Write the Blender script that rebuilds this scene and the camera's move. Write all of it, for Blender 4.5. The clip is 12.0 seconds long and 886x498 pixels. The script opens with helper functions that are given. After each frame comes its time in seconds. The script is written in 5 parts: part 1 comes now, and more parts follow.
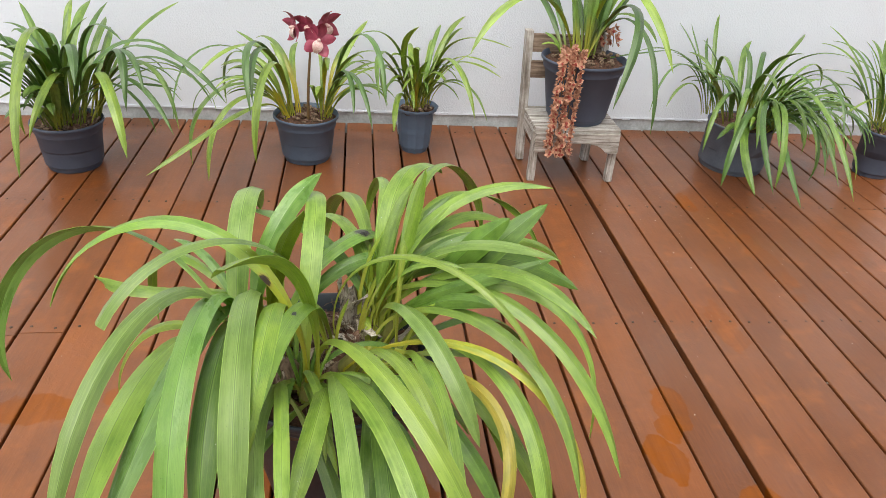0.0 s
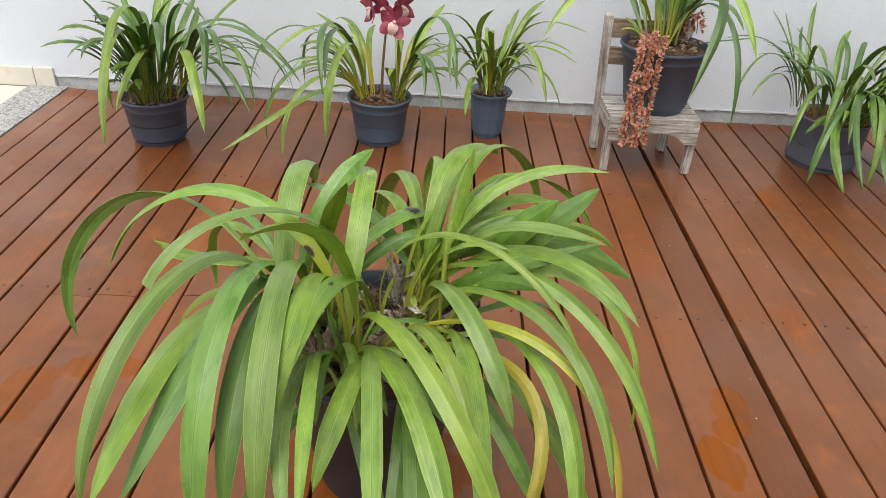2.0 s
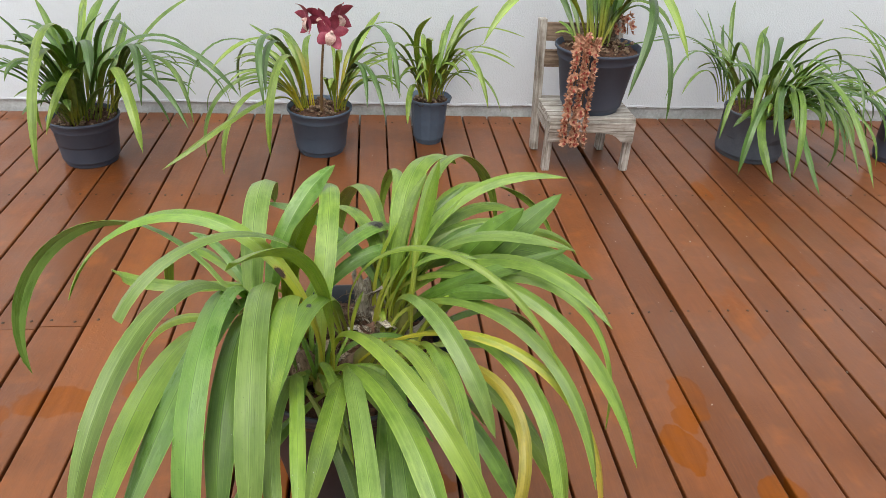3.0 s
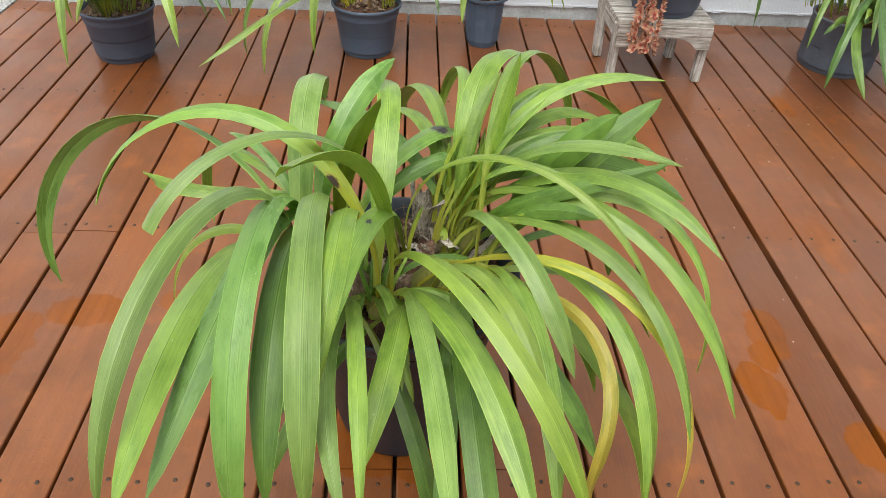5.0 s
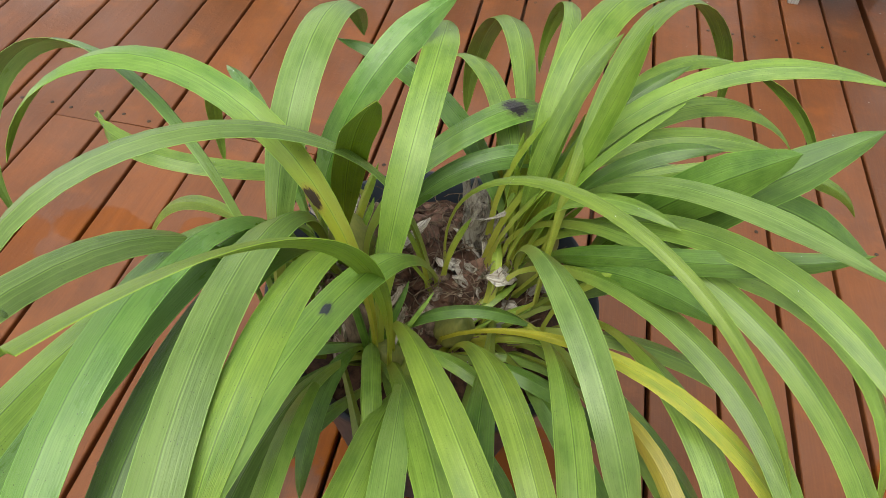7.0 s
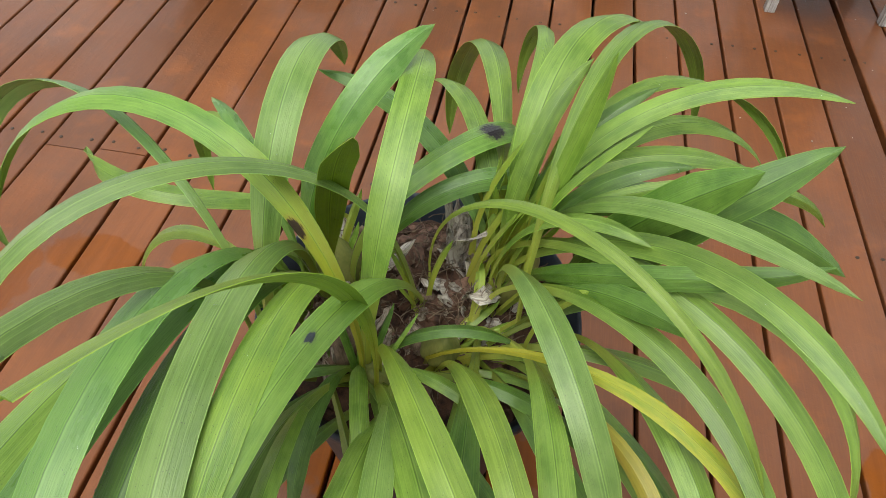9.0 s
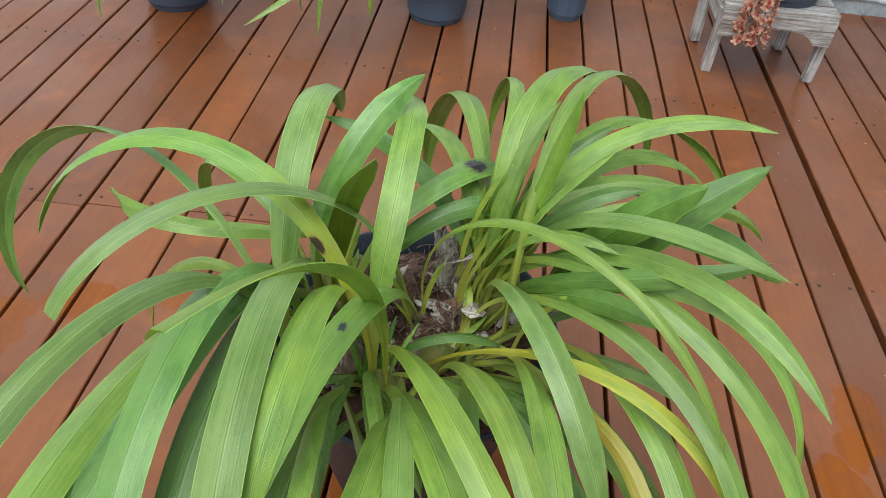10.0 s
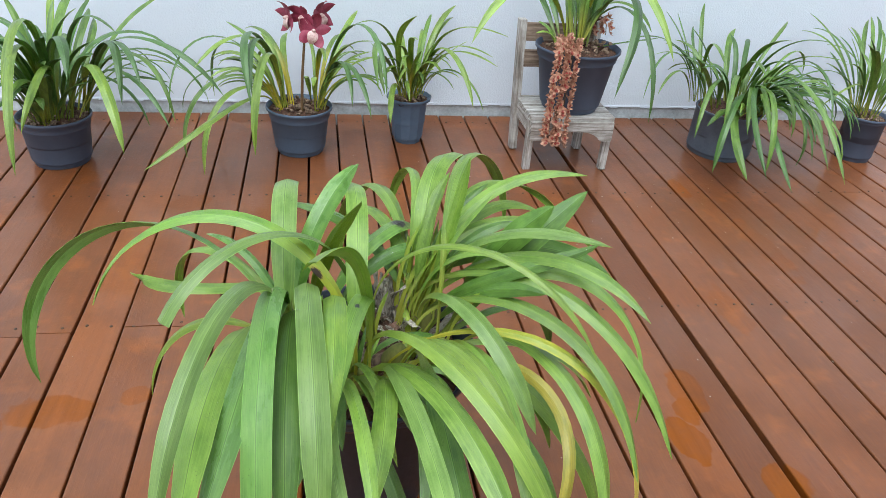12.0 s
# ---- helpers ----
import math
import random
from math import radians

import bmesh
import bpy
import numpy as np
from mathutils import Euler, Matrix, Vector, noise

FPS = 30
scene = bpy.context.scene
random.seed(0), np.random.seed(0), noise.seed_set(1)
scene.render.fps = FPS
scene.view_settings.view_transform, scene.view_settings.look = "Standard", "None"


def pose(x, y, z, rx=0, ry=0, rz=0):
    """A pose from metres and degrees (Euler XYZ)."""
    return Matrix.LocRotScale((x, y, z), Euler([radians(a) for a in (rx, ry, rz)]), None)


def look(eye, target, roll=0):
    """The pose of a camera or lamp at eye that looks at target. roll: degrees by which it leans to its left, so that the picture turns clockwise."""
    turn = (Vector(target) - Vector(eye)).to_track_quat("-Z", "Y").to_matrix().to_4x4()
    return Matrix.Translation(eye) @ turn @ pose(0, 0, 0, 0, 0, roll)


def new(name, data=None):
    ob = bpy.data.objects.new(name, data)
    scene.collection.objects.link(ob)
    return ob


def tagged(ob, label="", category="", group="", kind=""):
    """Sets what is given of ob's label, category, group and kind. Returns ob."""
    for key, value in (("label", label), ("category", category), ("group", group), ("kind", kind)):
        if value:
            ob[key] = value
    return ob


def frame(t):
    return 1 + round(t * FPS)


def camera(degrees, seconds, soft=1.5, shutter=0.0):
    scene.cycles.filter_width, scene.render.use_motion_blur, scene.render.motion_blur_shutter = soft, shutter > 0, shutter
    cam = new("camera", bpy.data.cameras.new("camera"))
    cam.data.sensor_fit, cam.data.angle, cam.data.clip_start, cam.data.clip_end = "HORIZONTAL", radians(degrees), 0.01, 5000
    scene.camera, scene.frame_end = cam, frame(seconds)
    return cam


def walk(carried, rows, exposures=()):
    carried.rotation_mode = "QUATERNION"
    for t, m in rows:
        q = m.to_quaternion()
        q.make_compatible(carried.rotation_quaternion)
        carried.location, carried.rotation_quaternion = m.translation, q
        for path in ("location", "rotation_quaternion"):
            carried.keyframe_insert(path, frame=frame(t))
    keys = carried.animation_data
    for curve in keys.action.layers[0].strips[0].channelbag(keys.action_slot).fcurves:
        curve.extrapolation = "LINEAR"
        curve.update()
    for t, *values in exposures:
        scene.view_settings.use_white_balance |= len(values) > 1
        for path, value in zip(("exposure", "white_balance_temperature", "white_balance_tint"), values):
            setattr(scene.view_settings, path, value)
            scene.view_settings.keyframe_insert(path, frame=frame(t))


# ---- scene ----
cam = camera(63.3, 12.0, soft=0.8)
PATH = [
    (0, (-0.790, -1.435, 1.077), (-0.567, 0.186, 0.112), 4.22),
    (0.5, (-0.758, -1.456, 1.073), (-0.662, 0.182, 0.115), 3.86),
    (1, (-0.734, -1.460, 1.069), (-0.713, 0.178, 0.107), 3.08),
    (1.5, (-0.746, -1.444, 1.053), (-0.750, 0.188, 0.080), 3.22),
    (2, (-0.739, -1.437, 1.062), (-0.726, 0.178, 0.062), 3.14),
    (2.5, (-0.743, -1.424, 1.060), (-0.638, 0.194, 0.068), 3.02),
    (3, (-0.788, -1.434, 1.076), (-0.605, 0.179, 0.089), 3.02),
    (3.2, (-0.812, -1.436, 1.074), (-0.596, 0.175, 0.090), 3.20),
    (4.8, (-0.849, -1.362, 1.012), (-0.649, 0.128, -0.150), 3.65),
    (5, (-0.825, -1.318, 0.999), (-0.732, 0.170, -0.179), 3.31),
    (5.5, (-0.761, -1.212, 0.971), (-0.874, 0.218, -0.275), 4.57),
    (6, (-0.745, -1.121, 0.938), (-0.936, 0.241, -0.372), 3.99),
    (6.5, (-0.758, -1.029, 0.937), (-0.929, 0.270, -0.439), 4.56),
    (7, (-0.763, -0.972, 0.922), (-0.937, 0.264, -0.510), 4.84),
    (7.2, (-0.756, -0.958, 0.919), (-0.939, 0.267, -0.523), 5.09),
    (8.8, (-0.749, -0.965, 0.941), (-0.937, 0.284, -0.478), 3.19),
    (9, (-0.752, -0.975, 0.944), (-0.918, 0.284, -0.469), 3.41),
    (9.5, (-0.768, -0.997, 0.949), (-0.908, 0.301, -0.431), 3.45),
    (10, (-0.776, -1.075, 0.978), (-0.853, 0.317, -0.313), 4.86),
    (10.5, (-0.794, -1.232, 0.994), (-0.729, 0.251, -0.191), 4.73),
    (11, (-0.848, -1.302, 1.022), (-0.687, 0.226, -0.097), 3.04),
    (11.5, (-0.890, -1.357, 1.046), (-0.651, 0.239, 0.043), 3.62),
    (12, (-0.904, -1.421, 1.067), (-0.590, 0.176, 0.088), 4.70),
]
walk(cam, [(t, look(eye, target, roll)) for t, eye, target, roll in PATH], [(0, 0.60, 6950, 6), (1, 0.42, 6950, 6), (3, 0.42, 6900, 5), (5, 0.65, 6850, 4), (7, 0.42, 6750, 3), (9.5, 0.40, 6400, 3), (10, 0.45, 6100, 3), (11, 0.62, 5950, 0), (12, 0.56, 5950, 1)])

# ---- world, sun, exposure ----
world = bpy.data.worlds.new("overcast")
scene.world = world
world.use_nodes = True
wn, wl = world.node_tree.nodes, world.node_tree.links
sky = wn.new("ShaderNodeTexSky")
sky.sky_type = "NISHITA"
sky.sun_disc = False
sky.sun_elevation, sky.sun_rotation = radians(58), radians(200)
sky.air_density, sky.dust_density, sky.ozone_density = 1.0, 4.0, 1.0
cloud = wn.new("ShaderNodeHueSaturation")
cloud.inputs["Saturation"].default_value = 0.34
cloud.inputs["Value"].default_value = 1.0
wl.new(sky.outputs[0], cloud.inputs["Color"])
wl.new(cloud.outputs[0], wn["Background"].inputs["Color"])
wn["Background"].inputs["Strength"].default_value = 0.115

sun_data = bpy.data.lights.new("sun", "SUN")
sun_data.energy, sun_data.angle, sun_data.color = 1.6, radians(60), (1.0, 1.0, 1.0)
sun = new("sun", sun_data)
sun.matrix_world = look((-0.9, -1.2, 6.0), (0, 0, 0))


# ---- materials ----
def material(name, rough=0.5):
    m = bpy.data.materials.new(name)
    m.use_nodes = True
    b = m.node_tree.nodes["Principled BSDF"]
    b.inputs["Roughness"].default_value = rough
    return m, m.node_tree.nodes, m.node_tree.links, b


def coords(n, l, kind="Object", scale=(1, 1, 1)):
    tc, mp = n.new("ShaderNodeTexCoord"), n.new("ShaderNodeMapping")
    mp.inputs["Scale"].default_value = scale
    l.new(tc.outputs[kind], mp.inputs["Vector"])
    return mp.outputs[0]


def noise_tex(n, l, vec, scale, detail=4.0, rough=0.55):
    t = n.new("ShaderNodeTexNoise")
    t.inputs["Scale"].default_value, t.inputs["Detail"].default_value, t.inputs["Roughness"].default_value = scale, detail, rough
    l.new(vec, t.inputs["Vector"])
    return t.outputs["Fac"]


def ramp(n, l, fac, *stops):
    r = n.new("ShaderNodeValToRGB")
    while len(r.color_ramp.elements) < len(stops):
        r.color_ramp.elements.new(0.5)
    for e, (pos, col) in zip(r.color_ramp.elements, stops):
        e.position = pos
        e.color = (*col, 1) if isinstance(col, tuple) else (col, col, col, 1)
    l.new(fac, r.inputs[0])
    return r.outputs[0]


def mix(n, l, fac, a, b, blend="MIX"):
    x = n.new("ShaderNodeMix")
    x.data_type, x.blend_type = "RGBA", blend
    for i, v in ((0, fac), (6, a), (7, b)):
        socket = x.inputs[i]
        if isinstance(v, (int, float)):
            socket.default_value = v if i == 0 else (v, v, v, 1)
        elif isinstance(v, tuple):
            socket.default_value = (*v, 1)
        else:
            l.new(v, socket)
    return x.outputs[2]


def calc(n, l, op, a, b=0.0, clamp=False):
    x = n.new("ShaderNodeMath")
    x.operation, x.use_clamp = op, clamp
    for socket, v in zip(x.inputs, (a, b)):
        if isinstance(v, (int, float)):
            socket.default_value = v
        else:
            l.new(v, socket)
    return x.outputs[0]


def bump(n, l, b, height, strength, distance=0.002):
    x = n.new("ShaderNodeBump")
    x.inputs["Strength"].default_value, x.inputs["Distance"].default_value = strength, distance
    l.new(height, x.inputs["Height"])
    l.new(x.outputs[0], b.inputs["Normal"])


def deck_material():
    m, n, l, b = material("wet_hardwood")
    info = n.new("ShaderNodeObjectInfo")
    geo = n.new("ShaderNodeNewGeometry")
    pos = geo.outputs["Position"]
    # grain runs along the boards, shifted from board to board
    shift = n.new("ShaderNodeVectorMath")
    shift.operation = "MULTIPLY_ADD"
    comb = n.new("ShaderNodeCombineXYZ")
    l.new(info.outputs["Random"], comb.inputs[0]), l.new(info.outputs["Random"], comb.inputs[1])
    l.new(comb.outputs[0], shift.inputs[0])
    shift.inputs[1].default_value = (7.0, 31.0, 0.0)
    l.new(pos, shift.inputs[2])
    grain_map = n.new("ShaderNodeMapping")
    grain_map.inputs["Scale"].default_value = (60, 2.2, 1)
    l.new(shift.outputs[0], grain_map.inputs["Vector"])
    grain = noise_tex(n, l, grain_map.outputs[0], 1.0, 6, 0.6)
    fine_map = n.new("ShaderNodeMapping")
    fine_map.inputs["Scale"].default_value = (420, 16, 1)
    l.new(shift.outputs[0], fine_map.inputs["Vector"])
    fine = noise_tex(n, l, fine_map.outputs[0], 1.0, 3, 0.6)
    broad = noise_tex(n, l, pos, 2.3, 3, 0.55)
    blot = noise_tex(n, l, pos, 9.0, 5, 0.6)
    base = ramp(n, l, info.outputs["Random"], (0.0, (0.150, 0.048, 0.015)), (0.3, (0.245, 0.077, 0.020)), (0.65, (0.200, 0.062, 0.018)), (1.0, (0.30, 0.094, 0.024)))
    col = mix(n, l, calc(n, l, "MULTIPLY", grain, 0.62), base, (0.095, 0.028, 0.009))
    damp = noise_tex(n, l, pos, 5.5, 5, 0.65)
    col = mix(n, l, ramp(n, l, damp, (0.46, 0.0), (0.64, 0.5)), col, (0.105, 0.034, 0.013))
    col = mix(n, l, ramp(n, l, fine, (0.45, 0.0), (0.70, 0.18)), col, (0.36, 0.125, 0.032))
    # greyer brown in broad patches
    col = mix(n, l, ramp(n, l, broad, (0.42, 0.0), (0.70, 0.30)), col, (0.180, 0.078, 0.040))
    col = mix(n, l, ramp(n, l, blot, (0.56, 0.0), (0.72, 0.35)), col, (0.38, 0.115, 0.018))
    # soaked marks with outlines of their own
    soaked = None
    wob = noise_tex(n, l, pos, 16.0, 3, 0.5)
    for cx, cy, rx, ry, deep in ((-0.165, -0.45, 0.042, 0.065, 1), (-0.105, -0.31, 0.045, 0.075, 0.75), (-0.13, -0.375, 0.03, 0.05, 0.9), (-0.02, -0.58, 0.05, 0.06, 0.9), (-1.44, -0.27, 0.085, 0.05, 0.75), (-1.57, -0.36, 0.06, 0.09, 0.7), (-1.29, -0.24, 0.03, 0.03, 0.6), (0.34, 0.70, 0.028, 0.085, 0.8), (-1.66, 0.80, 0.05, 0.07, 0.35), (-0.83, -0.52, 0.19, 0.14, 0.9), (0.44, 0.30, 0.04, 0.2, 0.35), (0.78, -0.12, 0.05, 0.13, 0.4), (-1.30, 0.62, 0.07, 0.05, 0.35), (0.16, -0.02, 0.04, 0.12, 0.35)):
        d = n.new("ShaderNodeVectorMath")
        d.operation = "SUBTRACT"
        l.new(pos, d.inputs[0])
        d.inputs[1].default_value = (cx, cy, 0)
        s = n.new("ShaderNodeVectorMath")
        s.operation = "MULTIPLY"
        l.new(d.outputs[0], s.inputs[0])
        s.inputs[1].default_value = (1 / rx, 1 / ry, 0)
        ln = n.new("ShaderNodeVectorMath")
        ln.operation = "LENGTH"
        l.new(s.outputs[0], ln.inputs[0])
        k = calc(n, l, "SUBTRACT", 1.62, calc(n, l, "ADD", ln.outputs["Value"], calc(n, l, "MULTIPLY", wob, 1.3)), True)
        k = calc(n, l, "MULTIPLY", calc(n, l, "MULTIPLY", k, 10.0, True), deep)
        soaked = k if soaked is None else calc(n, l, "MAXIMUM", soaked, k)
    rich = mix(n, l, grain, (0.31, 0.088, 0.006), (0.15, 0.038, 0.003))
    col = mix(n, l, calc(n, l, "MULTIPLY", soaked, ramp(n, l, blot, (0.36, 0.25), (0.56, 0.85))), col, rich)
    l.new(col, b.inputs["Base Color"])
    film = noise_tex(n, l, pos, 3.7, 5, 0.62)
    wet = ramp(n, l, broad, (0.35, 0.30), (0.7, 0.50))
    wet = calc(n, l, "ADD", wet, calc(n, l, "MULTIPLY", fine, 0.10))
    l.new(wet, b.inputs["Roughness"])
    l.new(calc(n, l, "SUBTRACT", 0.42, calc(n, l, "MULTIPLY", soaked, 0.3)), b.inputs["Specular IOR Level"])
    coat = ramp(n, l, film, (0.38, 0.06), (0.60, 0.6))
    l.new(calc(n, l, "MULTIPLY", coat, calc(n, l, "SUBTRACT", 1.0, calc(n, l, "MULTIPLY", soaked, 0.85))), b.inputs["Coat Weight"])
    b.inputs["Coat Roughness"].default_value = 0.11
    bead = noise_tex(n, l, pos, 95.0, 3, 0.6)
    relief = calc(n, l, "ADD", calc(n, l, "MULTIPLY", grain, 0.6), calc(n, l, "MULTIPLY", fine, 0.4))
    bump(n, l, b, calc(n, l, "ADD", relief, calc(n, l, "MULTIPLY", ramp(n, l, bead, (0.52, 0.0), (0.62, 1.0)), 0.5)), 0.30, 0.0012)
    return m


def stucco_material():
    m, n, l, b = material("white_stucco", 0.85)
    v = coords(n, l)
    lumps, fine = noise_tex(n, l, v, 165, 3, 0.55), noise_tex(n, l, v, 420, 3, 0.6)
    dirt = noise_tex(n, l, v, 1.7, 5, 0.6)
    col = mix(n, l, ramp(n, l, dirt, (0.4, 0.0), (0.75, 0.35)), (0.770, 0.825, 0.925), (0.69, 0.735, 0.83))
    l.new(col, b.inputs["Base Color"])
    bump(n, l, b, calc(n, l, "ADD", ramp(n, l, lumps, (0.42, 0.0), (0.62, 1.0)), calc(n, l, "MULTIPLY", fine, 0.6)), 0.55, 0.0017)
    return m


def plain_material(name, a, c, scale, rough, bump_strength=0.15, stretch=(1, 1, 1), metallic=0.0):
    """Two tones mixed by noise at two scales, with fine relief."""
    m, n, l, b = material(name, rough)
    v = coords(n, l, "Object", stretch)
    big, small = noise_tex(n, l, v, scale, 4), noise_tex(n, l, v, scale * 9, 4, 0.65)
    fac = calc(n, l, "ADD", calc(n, l, "MULTIPLY", big, 0.6), calc(n, l, "MULTIPLY", small, 0.4))
    l.new(ramp(n, l, fac, (0.35, a), (0.65, c)), b.inputs["Base Color"])
    l.new(calc(n, l, "ADD", calc(n, l, "MULTIPLY", small, 0.2), rough - 0.1), b.inputs["Roughness"])
    b.inputs["Metallic"].default_value = metallic
    bump(n, l, b, small, bump_strength, 0.002)
    return m


def granite_material():
    m, n, l, b = material("speckled_granite", 0.55)
    v = coords(n, l)
    cells = n.new("ShaderNodeTexVoronoi")
    cells.inputs["Scale"].default_value = 210
    l.new(v, cells.inputs["Vector"])
    tone = n.new("ShaderNodeSeparateColor")
    l.new(cells.outputs["Color"], tone.inputs[0])
    l.new(ramp(n, l, tone.outputs[0], (0.0, 0.10), (0.25, 0.24), (0.55, 0.38), (0.85, 0.52)), b.inputs["Base Color"])
    return m


def weathered_wood(name="weathered_grey_wood", tint=(1.0, 1.0, 1.0)):
    m, n, l, b = material(name, 0.8)
    info = n.new("ShaderNodeObjectInfo")
    uv = n.new("ShaderNodeUVMap")
    mp = n.new("ShaderNodeMapping")
    mp.inputs["Scale"].default_value = (5, 95, 1)
    off = n.new("ShaderNodeCombineXYZ")
    l.new(calc(n, l, "MULTIPLY", info.outputs["Random"], 17.0), off.inputs[1])
    l.new(off.outputs[0], mp.inputs["Location"])
    l.new(uv.outputs[0], mp.inputs["Vector"])
    grain = noise_tex(n, l, mp.outputs[0], 1.0, 6, 0.7)
    blot = noise_tex(n, l, coords(n, l), 26, 4, 0.6)
    col = ramp(n, l, grain, (0.30, (0.055, 0.046, 0.040)), (0.43, (0.27, 0.24, 0.215)), (0.54, (0.50, 0.475, 0.455)), (0.68, (0.68, 0.665, 0.65)))
    col = mix(n, l, ramp(n, l, blot, (0.45, 0.0), (0.7, 0.5)), col, (0.17, 0.125, 0.095))
    col = mix(n, l, 1.0, col, tint, "MULTIPLY")
    l.new(col, b.inputs["Base Color"])
    bump(n, l, b, grain, 0.6, 0.002)
    return m


def leaf_material(name, light, dark, base, tip=None, gloss=0.31, veins=1.0, spots=0.042, blotch=None, reach=0.30):
    """Strap leaf: u runs across, v from the base to the tip."""
    m, n, l, b = material(name, gloss)
    info = n.new("ShaderNodeObjectInfo")
    uv = n.new("ShaderNodeUVMap")
    sep = n.new("ShaderNodeSeparateXYZ")
    l.new(uv.outputs[0], sep.inputs[0])
    u, v = sep.outputs[0], sep.outputs[1]
    mp = n.new("ShaderNodeMapping")
    mp.inputs["Scale"].default_value = (58, 1.1, 1)
    off = n.new("ShaderNodeCombineXYZ")
    l.new(calc(n, l, "MULTIPLY", info.outputs["Random"], 23.0), off.inputs[0])
    l.new(calc(n, l, "MULTIPLY", info.outputs["Random"], 11.0), off.inputs[1])
    l.new(off.outputs[0], mp.inputs["Location"])
    l.new(uv.outputs[0], mp.inputs["Vector"])
    vein = noise_tex(n, l, mp.outputs[0], 1.0, 3, 0.6)
    mp2 = n.new("ShaderNodeMapping")
    mp2.inputs["Scale"].default_value = (1.6, 9, 1)
    l.new(off.outputs[0], mp2.inputs["Location"])
    l.new(uv.outputs[0], mp2.inputs["Vector"])
    cloudy = noise_tex(n, l, mp2.outputs[0], 1.0, 4, 0.6)
    col = mix(n, l, ramp(n, l, cloudy, (0.36, 0.0), (0.62, 1.0)), tuple(x * 0.88 for x in dark), light)
    tone = calc(n, l, "ADD", calc(n, l, "MULTIPLY", info.outputs["Random"], 0.5), 0.75)
    col = mix(n, l, 1.0, col, tone, "MULTIPLY")
    col = mix(n, l, calc(n, l, "MULTIPLY", ramp(n, l, vein, (0.40, 0.0), (0.66, 0.46)), veins), col, dark)
    mp3 = n.new("ShaderNodeMapping")
    mp3.inputs["Scale"].default_value = (27, 0.5, 1)
    l.new(off.outputs[0], mp3.inputs["Location"])
    l.new(uv.outputs[0], mp3.inputs["Vector"])
    stripe = noise_tex(n, l, mp3.outputs[0], 1.0, 2, 0.5)
    col = mix(n, l, ramp(n, l, stripe, (0.5, 0.0), (0.68, 0.26)), col, tuple(min(1, x * 1.45) for x in light))
    # narrow dark lines paint the shade of lengthwise creases
    col = mix(n, l, ramp(n, l, stripe, (0.462, 0.0), (0.475, 0.32), (0.488, 0.0)), col, tuple(x * 0.62 for x in dark))
    # paler towards the sheath, and a thin midrib line
    col = mix(n, l, ramp(n, l, v, (0.02, 0.92), (reach * 0.5, 0.7), (reach, 0.0)), col, base)
    if tip:
        col = mix(n, l, ramp(n, l, calc(n, l, "ADD", v, calc(n, l, "MULTIPLY", cloudy, 0.3)), (0.75, 0.0), (1.1, 0.9)), col, tip)
    rib = calc(n, l, "ABSOLUTE", calc(n, l, "SUBTRACT", u, 0.5))
    col = mix(n, l, ramp(n, l, rib, (0.0, 0.68), (0.008, 0.5), (0.016, 0.0)), col, tuple(x * 0.5 for x in dark))
    col = mix(n, l, ramp(n, l, rib, (0.016, 0.0), (0.026, 0.45), (0.055, 0.0)), col, tuple(min(1, x * 1.5) for x in light))
    # bright rim: light in the thin edge, painted as a pale line
    col = mix(n, l, ramp(n, l, rib, (0.480, 0.0), (0.494, 0.6)), col, tuple(min(1, x * 1.9) for x in light))
    # small dark flecks
    fleck = noise_tex(n, l, mp.outputs[0], 2.6, 2, 0.4)
    col = mix(n, l, ramp(n, l, fleck, (0.755 - spots, 0.0), (0.770 - spots, 0.75)), col, (0.05, 0.045, 0.014))
    # round dark dots and paler pin-pricks, scattered by cell
    for across, along, size, share, tone in ((4.0, 52.0, 0.16, 1.0 - spots * 9, (0.045, 0.038, 0.014)), (9.0, 110.0, 0.13, 0.80, (0.46, 0.52, 0.24))):
        grid = n.new("ShaderNodeMapping")
        grid.inputs["Scale"].default_value = (across, along, 1)
        l.new(off.outputs[0], grid.inputs["Location"])
        l.new(uv.outputs[0], grid.inputs["Vector"])
        cell = n.new("ShaderNodeTexVoronoi")
        l.new(grid.outputs[0], cell.inputs["Vector"])
        pick = n.new("ShaderNodeSeparateColor")
        l.new(cell.outputs["Color"], pick.inputs[0])
        dot = calc(n, l, "MULTIPLY", ramp(n, l, cell.outputs["Distance"], (size * 0.6, 0.85), (size, 0.0)), calc(n, l, "GREATER_THAN", pick.outputs[0], share))
        col = mix(n, l, dot, col, tone)
    if blotch:
        # a dead patch part way along the blade
        at, long, side, thin, tone_in, tone_out = blotch
        ragged = noise_tex(n, l, mp2.outputs[0], 6.0, 4, 0.7)
        far = calc(n, l, "DIVIDE", calc(n, l, "ABSOLUTE", calc(n, l, "SUBTRACT", v, at)), long)
        wide = calc(n, l, "MULTIPLY", calc(n, l, "ABSOLUTE", calc(n, l, "SUBTRACT", u, side)), thin)
        edge = calc(n, l, "ADD", calc(n, l, "MULTIPLY", calc(n, l, "SQRT", calc(n, l, "ADD", calc(n, l, "MULTIPLY", far, far), calc(n, l, "MULTIPLY", wide, wide))), 0.4), calc(n, l, "MULTIPLY", ragged, 0.6))
        col = mix(n, l, ramp(n, l, edge, (0.62, 1.0), (0.84, 0.0)), col, tone_out)
        col = mix(n, l, ramp(n, l, edge, (0.60, 1.0), (0.68, 0.0)), col, tone_in)
    l.new(col, b.inputs["Base Color"])
